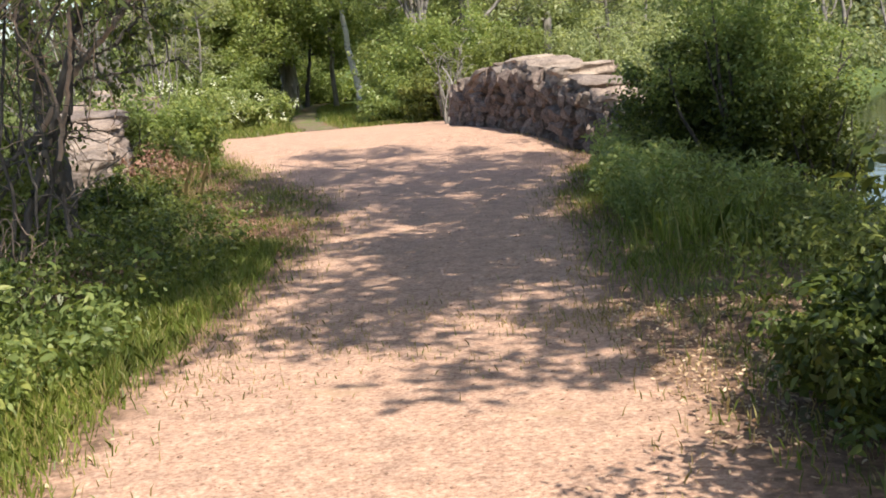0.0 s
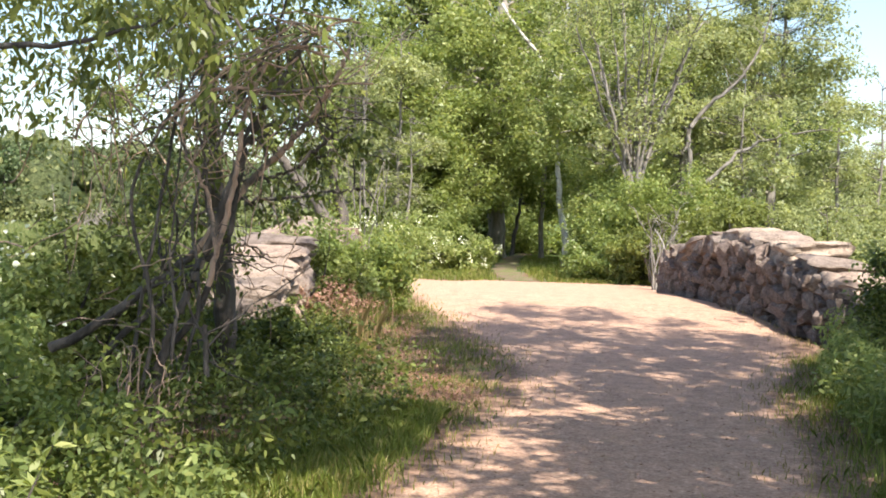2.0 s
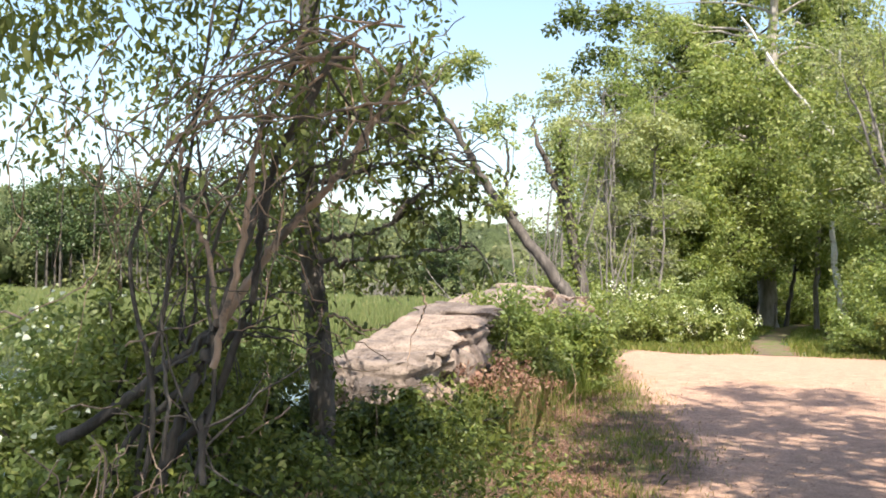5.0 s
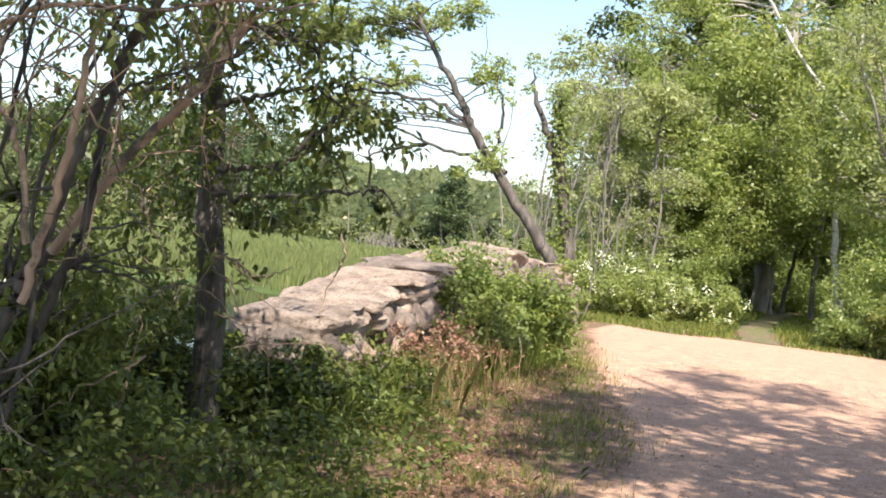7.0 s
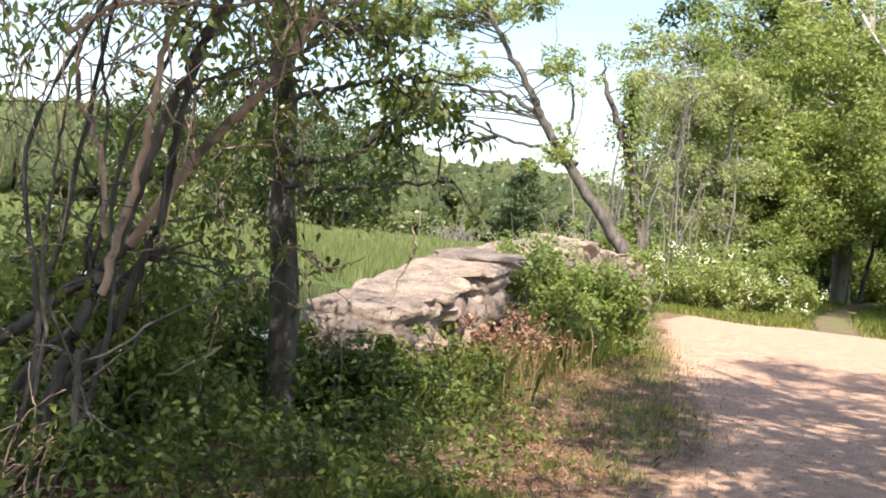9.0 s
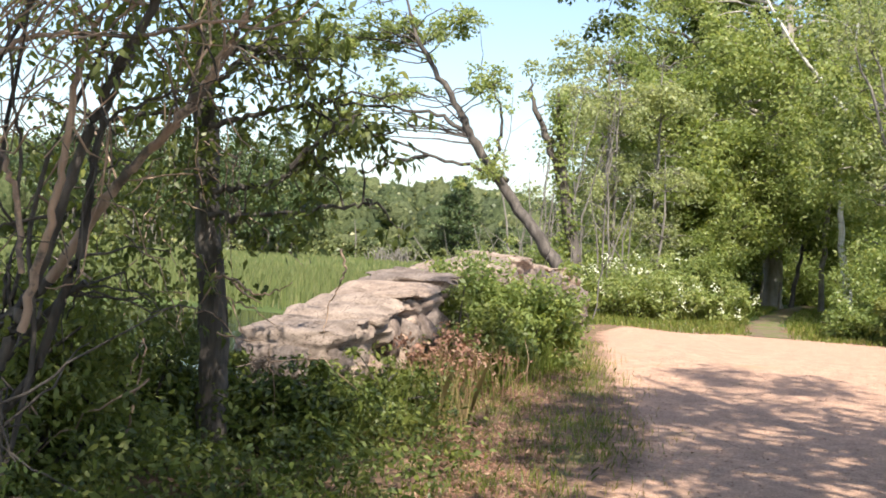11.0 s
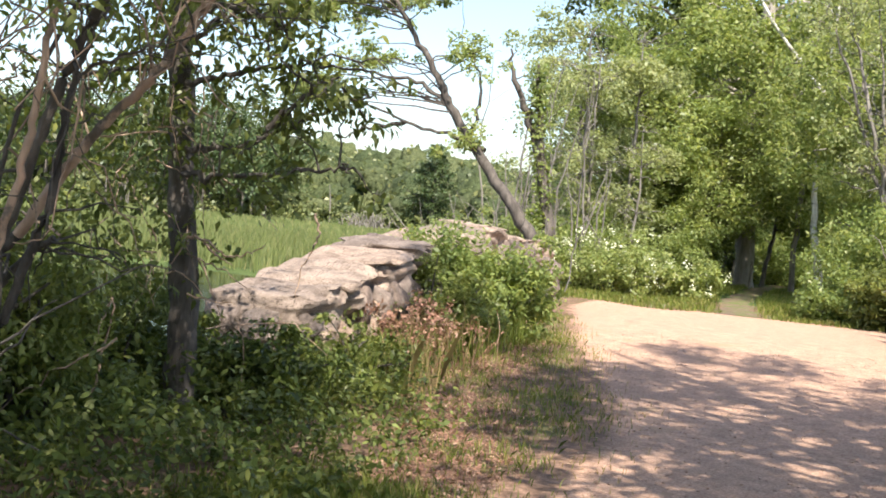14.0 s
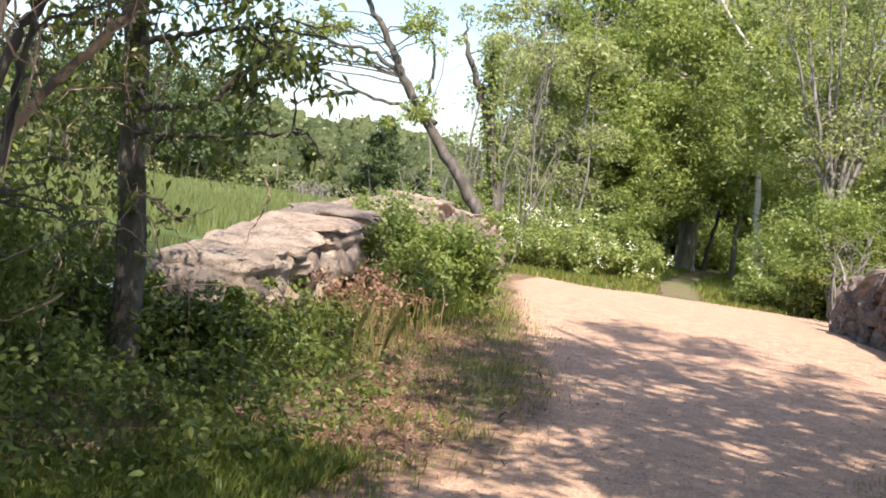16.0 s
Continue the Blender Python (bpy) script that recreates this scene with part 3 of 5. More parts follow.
# ---- plants ----
def bush(label, base, radii, stems, clumps, per, size, mat, seed_aspect=0.5, bark=None, name="bush", category="bush", clump_r=None, stem_r=1.0, flowers=0, lift=0.35, holes=(), group=""):
    """A shrub of thin stems that carry clumps of leaves within an ellipsoid."""
    bx, by = base
    bz = float(ground_z(bx, by))
    thing = empty(name, (bx, by, bz), label, category, group)
    wood, crown, petals = Geo(), Geo(), Geo()
    rx, ry, rz = radii
    cr = clump_r or 0.28 * (rx * ry * rz) ** (1 / 3)
    boughs = max(6, clumps // 3)
    for k in range(boughs):
        d = unit(rng.normal(0, 1, 3))
        d[2] = abs(d[2]) * 1.1 - 0.35
        rr = rng.uniform(0.4, 1.0) ** 0.5 * rng.uniform(0.85, 1.2)
        c = np.array([d[0] * rx, d[1] * ry, rz * lift + d[2] * rz * (1 - lift)]) * rr * 0.82 + np.array([0, 0, 0.1])
        if c[2] < 0.06:
            c[2] = rng.uniform(0.05, 0.3) * rz
        if any(np.linalg.norm((c - np.array(h[:3])) / h[3]) < 1 for h in holes):
            continue
        out = unit(d * np.array([1, 1, 0.3]) + np.array([0, 0, 0.45]))
        for j in range(4):
            q = c + out * cr * (j - 1.2) * 0.75 + rng.normal(0, 0.42, 3) * cr
            q[2] = max(q[2], 0.05)
            clump(crown, q, cr * rng.uniform(0.5, 0.95), per, size * (1.1 - 0.08 * j), seed_aspect, flat=0.7)
        if k % max(1, boughs // max(stems, 1)) == 0:
            p = curve_pts((rng.normal(0, 0.12 * rx), rng.normal(0, 0.12 * ry), -0.1), c + out * cr * 1.3, 6, 0.05)
            tube(wood, p, np.linspace(0.022, 0.006, 6) * (0.6 + rz * 0.4) * stem_r, 5)
        if flowers and d[1] < 0.6 and rng.uniform() < 0.5:
            for j in range(3):
                pts = c + unit(d + np.array([0, -0.6, 0.3])) * cr * 1.2 + rng.normal(0, 0.6 * cr, 3) + rng.normal(0, 0.055, (flowers * 3, 3))
                leaves(petals, pts, np.array([0.1, -0.5, 0.8]) + 0 * pts, 0.045, 0.9, 0.4)
    part("branchwork", wood, bark or BARK, thing)
    part("foliage", crown, mat, thing)
    if flowers:
        part("blossom", petals, FLOWER, thing, "clusters of small white flowers")
    return thing


def tree(label, base, trunk, radii, ellipsoids, clumps, per, size, mat, bark=None, name="tree", clump_r=0.6, aspect=0.55, sides=8, twigs=0, group="", category="tree", limb_r=0.4, droop=0.2):
    """A tapered trunk through the given points (from the base up), limbs to clumps inside the ellipsoids, leaves on them."""
    bx, by = base
    bz = float(ground_z(bx, by))
    thing = empty(name, (bx, by, bz), label, category, group)
    wood, crown = Geo(), Geo()
    tp = spline([(0, 0, -0.15), *trunk], 5, 0.02)
    tr = np.interp(np.linspace(0, 1, len(tp)), np.linspace(0, 1, len(radii)), radii)
    tr[0] *= 1.35
    tube(wood, tp, tr, sides, 0.1)
    vol = np.array([e[3] * e[4] * e[5] for e in ellipsoids])
    pick = rng.choice(len(ellipsoids), clumps, p=vol / vol.sum())
    for k in range(0, clumps, 6):
        e = np.array(ellipsoids[pick[k]])
        d = unit(rng.normal(0, 1, 3))
        c = e[:3] + d * e[3:] * rng.uniform(0.25, 1.0) ** 0.45 * rng.uniform(0.85, 1.12)
        cost = np.linalg.norm(tp - c, axis=1) + 1.2 * np.maximum(0, tp[:, 2] - c[2] + 0.3)
        a = int(np.argmin(cost[2:])) + 2
        out = unit((c - tp[a]) * np.array([1, 1, 0.25]) + rng.normal(0, 0.2, 3))
        p = curve_pts(tp[a], c + out * clump_r * 1.2, 8, 0.06, 0.12)
        tube(wood, p, np.linspace(max(tr[a] * limb_r, 0.018), 0.007, 8), 5)
        for j in range(6):
            q = c + out * clump_r * (j - 2) * 0.55 + rng.normal(0, 0.55, 3) * clump_r * np.array([1, 1, 0.85]) - np.array([0, 0, 0.1 * j * clump_r])
            clump(crown, q, clump_r * rng.uniform(0.5, 1.05), per, size * rng.uniform(0.85, 1.2), aspect, droop, 0.8)
    for k in range(twigs):
        e = np.array(ellipsoids[rng.integers(len(ellipsoids))])
        c = e[:3] + unit(rng.normal(0, 1, 3)) * e[3:] * 1.05
        a = int(np.argmin(np.linalg.norm(tp[2:] - c, axis=1))) + 2
        p = curve_pts(tp[a], c, 9, 0.1, 0.35)
        tube(wood, p, np.linspace(0.02, 0.005, 9), 4)
        tube(wood, curve_pts(p[5], p[5] + rng.normal(0, 0.25, 3) * np.linalg.norm(c - tp[a]), 6, 0.05, 0.3), np.linspace(0.01, 0.004, 6), 4)
    part("trunk", wood, bark or BARK, thing, smooth_shade=True)
    part("crown", crown, mat, thing)
    return thing


def bare_tree(label, base, stems, name="dead_tree", bark=None, twigs=14, category="tree", twig_len=1.0):
    """Leafless stems, each a list of (x, y, z, radius), with side twigs."""
    thing = empty(name, (*base, float(ground_z(*base))), label, category)
    for st in stems:
        wood = Geo()
        st = np.array(st, float)
        p = spline(st[:, :3], 5, 0.03)
        r = np.interp(np.linspace(0, 1, len(p)), np.linspace(0, 1, len(st)), st[:, 3])
        tube(wood, p, r, 7, 0.12)
        for k in range(twigs):
            a = rng.integers(len(p) // 3, len(p))
            q = p[a] + (unit(rng.normal(0, 1, 3)) + np.array([0, 0, 0.5])) * rng.uniform(0.3, 1.0) * twig_len
            tube(wood, curve_pts(p[a], q, 6, 0.05, 0.2), np.linspace(min(r[a] * 0.45, 0.03), 0.004, 6), 4)
        part("stem", wood, bark or BARK_GREY, thing, smooth_shade=True)
    return thing



def stuff(name, geo, mat, label, category):
    return tagged(part(name, geo, mat), label, category, kind="stuff")


def scatter(n, x0, x1, y0, y1, keep):
    """Random ground points in a box where keep(x, y) gives a likelihood."""
    x, y = rng.uniform(x0, x1, n), rng.uniform(y0, y1, n)
    ok = rng.uniform(0, 1, n) < keep(x, y)
    x, y = x[ok], y[ok]
    return np.stack([x, y, ground_z(x, y)], 1)


def patchy(x, y, s, seed):
    """Smooth 0..1 patches."""
    return 0.5 + 0.5 * np.sin(x * s + seed + 1.7 * np.sin(y * s * 0.6 + seed)) * np.sin(y * s * 0.8 + 2.1 * seed + 1.3 * np.sin(x * s * 0.7))


# ---- woods beyond the bridge ----
tree("broad tree with dense low green crown at the trail's end", (-2.75, 48), [(0, 0, 2), (-0.1, 0, 5), (0, 0, 9), (0.2, 0, 13)], [0.36, 0.32, 0.3, 0.25, 0.1],
     [(-2.0, -3, 6.2, 3.8, 3.2, 3.6), (2.4, -3, 5.4, 3.0, 3, 3.0), (-0.2, -2.6, 3.6, 2.8, 1.4, 1.5), (0, 0, 11, 5.0, 4, 4.0)], 340, 150, 0.16, LEAF_LIGHT, TRUNK, clump_r=0.95)
tree("leafy tree with foliage hanging almost to the ground", (-6.2, 43), [(0, 0, 2), (0.2, 0, 4.5), (0, 0, 7.5)], [0.22, 0.18, 0.12, 0.05],
     [(0.6, -0.5, 3.6, 2.4, 2.0, 3.2), (0.2, 0, 6.6, 1.9, 2, 2.2)], 230, 150, 0.13, LEAF, BARK, clump_r=0.75)
tree("tall dark oak rising over the younger trees", (-6.3, 55), [(0, 0, 4), (0.3, 0, 9), (0.2, 0, 15)], [0.4, 0.34, 0.25, 0.1],
     [(0.8, -1, 9, 3.2, 3, 3.2), (-1.9, -1, 12.3, 4.0, 3, 1.5), (2.6, 0, 13.6, 4, 3, 2.6)], 190, 100, 0.24, LEAF_DARK, BARK, clump_r=0.85, twigs=16)
tree("white-barked birch beside the trail", (0.05, 42), [(-0.05, 0, 0.9), (-0.3, 0, 2.2), (-0.4, 0, 5), (-0.2, 0, 9)], [0.15, 0.13, 0.1, 0.07, 0.04],
     [(0.2, -0.5, 4.6, 1.8, 1.6, 1.6), (-0.2, -0.3, 7.8, 2.2, 2.0, 2.2)], 52, 80, 0.15, LEAF_LIGHT, BARK_WHITE, clump_r=0.6, name="birch_tree")
tree("slender pale-barked tree at the trail's side", (-0.9, 45), [(0, 0, 2), (0.1, 0, 5), (0.1, 0, 9)], [0.1, 0.085, 0.07, 0.03],
     [(0.2, 0, 5.0, 1.4, 1.6, 2.2), (0.1, 0, 8.2, 1.8, 2, 2)], 46, 90, 0.16, LEAF, BARK_GREY, clump_r=0.6)
tree("bright leafy young tree beside the trail", (1.25, 37.5), [(0.1, 0, 1.6), (0, 0, 3.6), (0.2, 0, 6.4)], [0.14, 0.12, 0.09, 0.03],
     [(-0.3, -0.4, 3.3, 1.7, 1.5, 1.8), (0.0, 0, 6.0, 2.2, 1.6, 2.4)], 200, 130, 0.115, LEAF_LIGHT, BARK_GREY, clump_r=0.5)
tree("tall olive-green tree with thin yellowish foliage", (3.6, 40), [(0.1, 0, 3), (0.3, 0, 6), (0, 0, 10)], [0.2, 0.16, 0.12, 0.04],
     [(-0.4, -0.6, 5.6, 2.5, 1.8, 2.4), (0.2, 0, 9.0, 2.8, 2, 2.6), (0.8, -0.5, 2.6, 2.0, 1.4, 2.0)], 260, 120, 0.12, LEAF_OLIVE, BARK_GREY, clump_r=0.6, twigs=20)
tree("yellow-green tree with thin open foliage over the parapet", (6.6, 41), [(0.1, 0, 2.5), (0.3, 0, 5), (0.4, 0, 8.5)], [0.18, 0.15, 0.11, 0.04],
     [(-0.4, -0.6, 4.4, 2.3, 1.8, 2.0), (0.4, 0, 7.2, 1.9, 1.8, 2.0)], 180, 110, 0.12, LEAF_OLIVE, BARK_GREY, clump_r=0.6, twigs=18)
tree("tall pine standing behind the leafy trees", (7.6, 52), [(0, 0, 4), (0, 0, 9), (0, 0, 14)], [0.3, 0.25, 0.18, 0.05],
     [(0, 0, 6.5, 2.8, 2.5, 2.0), (0, 0, 10, 2.2, 2, 2), (0, 0, 13, 1.4, 1.4, 2)], 150, 110, 0.3, NEEDLE, BARK, clump_r=0.8, aspect=0.14, name="pine_tree")

first = tree("dense green tree of the woods", (-11, 62), [(0, 0, 4), (0.3, 0, 8), (0.2, 0, 13)], [0.3, 0.25, 0.2, 0.06],
             [(0, 0, 5, 3.2, 3, 3.4), (0.3, 0, 9.5, 3.8, 3.2, 3.6)], 210, 130, 0.22, LEAF_OLIVE, BARK, clump_r=1.15, group="background woodland trees")
for x, y, s, a in ((-5, 66, 1.0, 40), (0.5, 60, 1.05, 100), (4.5, 64, 0.95, 200), (9, 60, 0.9, 300), (13.5, 66, 0.6, 30), (-1.5, 72, 1.25, 160), (6.5, 76, 1.1, 250),
                   (-8.5, 74, 1.1, 80), (19, 70, 0.5, 350), (25, 76, 0.5, 120), (12, 82, 0.75, 70), (33, 84, 0.55, 10)):
    t = copy_thing(first, pose(x, y, float(ground_z(x, y)), 0, 0, a))
    t.scale = (s, s, s * rng.uniform(0.9, 1.1))
grey = tree("thin grey tree, half bare with sparse pale leaves", (-7.1, 38.5), [(0.1, 0, 2), (0.3, 0, 4.5), (0.2, 0, 7.2)], [0.09, 0.075, 0.05, 0.015],
            [(0, 0, 3.0, 1.1, 1.0, 1.8), (0.2, 0, 6.0, 1.2, 1.0, 1.6)], 70, 55, 0.12, LEAF_OLIVE, BARK_GREY, clump_r=0.45, twigs=34, group="thin grey half-bare trees")
for x, y, s, a in ((-6.3, 37.6, 0.9, 120), (-7.4, 41.5, 1.05, 220), (-5.6, 39.5, 1.0, 300), (-6.6, 44, 1.1, 60), (-4.9, 36.6, 0.6, 10), (5.2, 36, 0.8, 140), (8.6, 40, 0.85, 260), (11, 45, 0.9, 20)):
    t = copy_thing(grey, pose(x, y, float(ground_z(x, y)), 0, 0, a))
    t.scale = (s, s, s)

# many-stemmed half-bare tree right of the trail
st = []
for k in range(11):
    a = (k / 10 - 0.5) * 2
    x1 = a * 1.9 + rng.normal(0, 0.15)
    st.append([(0.05 * a, 0, 0.2, 0.055), (0.12 * a, 0, 2.3, 0.048), (0.12 * a + 0.35 * x1, rng.normal(0, 0.3), 4.2, 0.045), (0.9 * x1, rng.normal(0, 0.5), 6.0 + rng.uniform(0, 1), 0.022), (x1 * 1.15, rng.normal(0, 0.6), 8.4 - abs(a) * 1.4, 0.006)])
bt = bare_tree("many-stemmed pale grey tree with few leaves", (1.75, 33), st, "bare_tree", BARK_GREY, 20, twig_len=1.1)
gl = Geo()
for k in range(260):
    s_ = st[rng.integers(11)]
    q = np.array(s_[rng.integers(2, 5)][:3]) + rng.normal(0, 0.45, 3)
    clump(gl, q, 0.38, 26, 0.11, 0.5)
part("foliage", gl, LEAF_OLIVE, bt)

young = bare_tree("pale forked tree with a leafy arm over the parapet", (3.30, 34.0), [
    [(0.05, 0, -0.1, 0.1), (0.05, 0, 1.5, 0.09), *[(0.10, 0, 2.29, 0.085), (0.05, 0, 3.25, 0.074), (-0.01, 0, 4.04, 0.063), (0.56, 0, 4.81, 0.053), (1.28, 0, 5.42, 0.042), (1.85, 0, 6.34, 0.031), (2.11, 0, 7.59, 0.020)]],
    [(0.34, 0, 2.44, 0.060), (0.99, 0, 3.14, 0.051), (1.79, 0, 3.74, 0.042), (2.50, 0, 3.96, 0.033), (3.37, 0, 4.09, 0.024), (4.46, 0, 4.05, 0.015)]], "bare_tree", BARK_GREY, 12, twig_len=0.8)
gl = Geo()
for k in range(46):
    q = np.array([3.37, 0.0, 4.09]) + rng.normal(0, 1, 3) * np.array([0.75, 0.4, 0.22])
    clump(gl, q, 0.25, 26, 0.1, 0.5)
part("foliage", gl, LEAF_LIGHT, young)
lb = Geo()
p = spline([(2.6, 46, 0), (1.6, 45.5, 3.2), (0.2, 45, 5.8), (-1.6, 44.5, 8.0), (-3.4, 44, 10.6)], 6, 0.03)
tube(lb, p, np.linspace(0.13, 0.04, len(p)), 8, 0.08)
tagged(part("fallen_birch", lb, BARK_WHITE, smooth_shade=True), "slender white birch leaning across the woods", "tree")
tree("young tree with foliage hanging over the trail", (-3.9, 43.5), [(0.1, 0, 1.6), (0.4, 0, 3.4), (0.5, 0, 5.6)], [0.11, 0.09, 0.07, 0.03],
     [(0.9, -0.4, 3.9, 1.7, 1.2, 1.7), (-0.4, -0.4, 3.2, 1.4, 1.2, 2.2), (1.4, -0.6, 5.6, 2.0, 0.9, 2.4)], 170, 90, 0.13, LEAF_LIGHT, BARK, clump_r=0.6)
for x, y, rx, lo, hi, mt in ((-2.7, 46.2, 2.2, 2.1, 4.2, LEAF), (-4.6, 46.6, 1.5, 0.7, 4.0, LEAF_MID), (-0.6, 47.2, 1.4, 1.9, 4.2, LEAF)):
    tree("young tree with low boughs shading the trail's end", (x - 1.6, y + 2.6), [(0.2, 0, 1.5), (0.5, -0.9, 3.0), (1.0, -1.7, 4.6)], [0.09, 0.08, 0.06, 0.02],
         [(1.6, -2.4, (lo + hi) / 2, rx, 1.0, (hi - lo) / 2)], 120, 80, 0.12, mt, BARK, clump_r=0.45)
# snag with ivy, leaning tree
bare_tree("dead snag wrapped in ivy at the marsh edge", (-5.8, 31), [[(0, 0, -0.2, 0.17), (0.0, 0, 1.5, 0.15), (-0.35, 0, 2.9, 0.12), (-0.75, 0, 4.1, 0.09), (-1.2, 0, 4.9, 0.06), (-1.3, 0, 5.6, 0.025)],
          [(-0.2, 0, 2.4, 0.12), (-0.35, 0, 3.4, 0.1), (-0.55, 0, 4.5, 0.06), (-0.6, 0, 5.3, 0.03)]], "dead_tree", BARK, 7, twig_len=0.5)
ivy = Geo()
for z in np.arange(0.0, 5.2, 0.12):
    for k in range(2):
        clump(ivy, (-5.8 - 0.11 * z + rng.normal(0, 0.1), 31 - 0.05, z + 0.0), 0.2, 26, 0.1, 0.7)
tagged(part("ivy", ivy, LEAF), "green ivy climbing round a dead snag", "ivy")
leaner = tree("dark leaning tree with small light leaf clusters", (-5.3, 29), [(-0.33, 0, 1.1), (-1.14, 0, 2.2), (-1.82, 0, 3.05), (-2.5, 0, 3.95), (-2.84, 0, 4.6), (-3.48, 0, 5.5), (-4.05, 0, 6.4), (-4.4, 0.2, 7.4)], [0.16, 0.145, 0.13, 0.115, 0.1, 0.08, 0.06, 0.04, 0.02],
     [(-2.2, 0, 5.25, 0.65, 0.5, 0.4), (-4.5, 0, 5.0, 0.6, 0.5, 0.35), (-1.85, 0, 3.35, 0.42, 0.4, 0.35), (-4.4, 0, 6.5, 0.7, 0.6, 0.4), (-5.6, 0, 6.3, 0.8, 0.6, 0.5), (-3.3, 0, 6.6, 0.6, 0.6, 0.4), (-3.9, 0, 4.1, 0.7, 0.4, 0.25), (-5.6, 0, 4.4, 0.8, 0.5, 0.4)],
     220, 46, 0.10, LEAF_LIGHT, BARK, clump_r=0.27, name="leaning_tree", twigs=9, limb_r=0.22)
for pts in ([(-6.9, 29, 3.04), (-7.6, 29, 3.3), (-8.85, 29, 3.56), (-10.0, 29, 3.9), (-10.7, 29, 3.6)], [(-8.85, 29, 3.56), (-9.7, 29, 3.35), (-10.63, 29, 3.05)], [(-7.8, 29, 3.94), (-8.7, 29, 4.5), (-9.9, 29, 4.7), (-10.6, 29, 5.1)], [(-7.3, 29, 3.3), (-7.1, 29, 4.2), (-7.4, 29, 5.2)]):
    lm = Geo()
    p = spline(pts, 6, 0.03) - np.array(leaner.location)
    tube(lm, p, np.linspace(0.06, 0.012, len(p)), 6, 0.1)
    part("limb", lm, BARK, leaner, "", True)
# shrubs round the far end of the bridge
bush("light green bush full of white blossom", (-4.75, 33), (1.5, 1.2, 1.5), 14, 120, 75, 0.10, LEAF_LIGHT, flowers=4, name="flowering_bush", category="bush")
bush("light green bush sprinkled with white blossom", (-3.1, 33.4), (1.1, 1.0, 1.0), 10, 75, 70, 0.10, LEAF_LIGHT, flowers=4, name="flowering_bush", category="bush")
bush("bright yellow-green shrub under the leaning tree", (-6.6, 30.2), (1.0, 0.9, 1.9), 10, 70, 70, 0.10, LEAF_LIGHT)
bush("low green shrub at the trail's edge", (0.95, 29.8), (1.0, 0.9, 0.8), 10, 130, 85, 0.1, LEAF)
bush("tall green shrub by the end of the parapet", (2.3, 28.7), (1.0, 0.9, 1.9), 12, 190, 90, 0.105, LEAF_MID)
bush("tall green shrub round the many-stemmed tree", (2.5, 31.6), (1.8, 1.1, 3.1), 14, 330, 95, 0.11, LEAF)
bush("light leafy shrub beside the trail", (1.45, 33.5), (0.8, 0.8, 2.7), 12, 190, 90, 0.105, LEAF_LIGHT)
bush("low shrub at the trail's edge", (0.35, 31.3), (0.6, 0.7, 0.5), 8, 50, 80, 0.08, LEAF)
bush("tall green shrub behind the parapet", (4.0, 30), (1.5, 1.2, 2.3), 12, 120, 80, 0.11, LEAF_MID)
bush("olive shrub behind the parapet", (6.6, 33.5), (1.8, 1.4, 2.2), 12, 110, 75, 0.12, LEAF_OLIVE)
bush("dark green thicket under the trees", (-6.2, 37), (2.0, 1.4, 2.2), 12, 120, 75, 0.13, LEAF)
bush("tall leafy thicket beside the trail", (-4.7, 41), (1.4, 1.4, 3.0), 12, 150, 90, 0.12, LEAF)
bush("shaded thicket behind the birch", (1.8, 43.5), (2.0, 1.5, 2.2), 10, 110, 70, 0.14, LEAF)
bush("dark thicket at the end of the trail", (-1.2, 53), (3.0, 1.5, 2.6), 10, 110, 70, 0.18, LEAF)
bush("dark thicket deep in the woods", (-6, 52), (3.0, 1.8, 3.0), 10, 130, 70, 0.18, LEAF_DARK)
bush("dark thicket among the trunks of the woods", (4.5, 50), (3.2, 1.8, 3.2), 10, 130, 70, 0.18, LEAF)
bush("olive thicket on the far bank", (11, 44), (2.4, 1.6, 2.4), 10, 110, 70, 0.16, LEAF_OLIVE)
bush("green thicket on the far bank", (15.5, 48), (2.6, 1.6, 2.4), 10, 110, 70, 0.16, LEAF)
bush("green thicket at the marsh edge", (-8.6, 37), (1.6, 1.4, 1.6), 10, 90, 70, 0.13, LEAF_OLIVE)
st = []
for k in range(26):
    x0, y0, h = rng.uniform(-1.4, 1.3), rng.uniform(-0.8, 0.8), rng.uniform(2.2, 6.2)
    st.append([(x0, y0, -0.2, 0.03), (x0 + rng.normal(0, 0.2), y0, h * 0.5, 0.024), (x0 + rng.normal(0, 0.5), y0 + rng.normal(0, 0.2), h, 0.006)])
bare_tree("thicket of thin pale leafless stems", (-6.5, 34.3), st, "bare_thicket", BARK_GREY, 9, category="thicket", twig_len=0.8)
vn = Geo()
for k in range(34):
    b = np.array([-6.3 + rng.normal(0, 0.7), 28.2 + rng.normal(0, 0.5), -0.1])
    tube(vn, curve_pts(b, b + np.array([rng.normal(-0.5, 0.8), rng.normal(0, 0.4), rng.uniform(0.8, 2.2)]), 6, 0.05, 0.15), np.linspace(0.02, 0.005, 6), 4)
tagged(part("dead_brush", vn, BARK_GREY), "heap of dead grey branches at the marsh edge", "brush", kind="stuff")
vn = Geo()
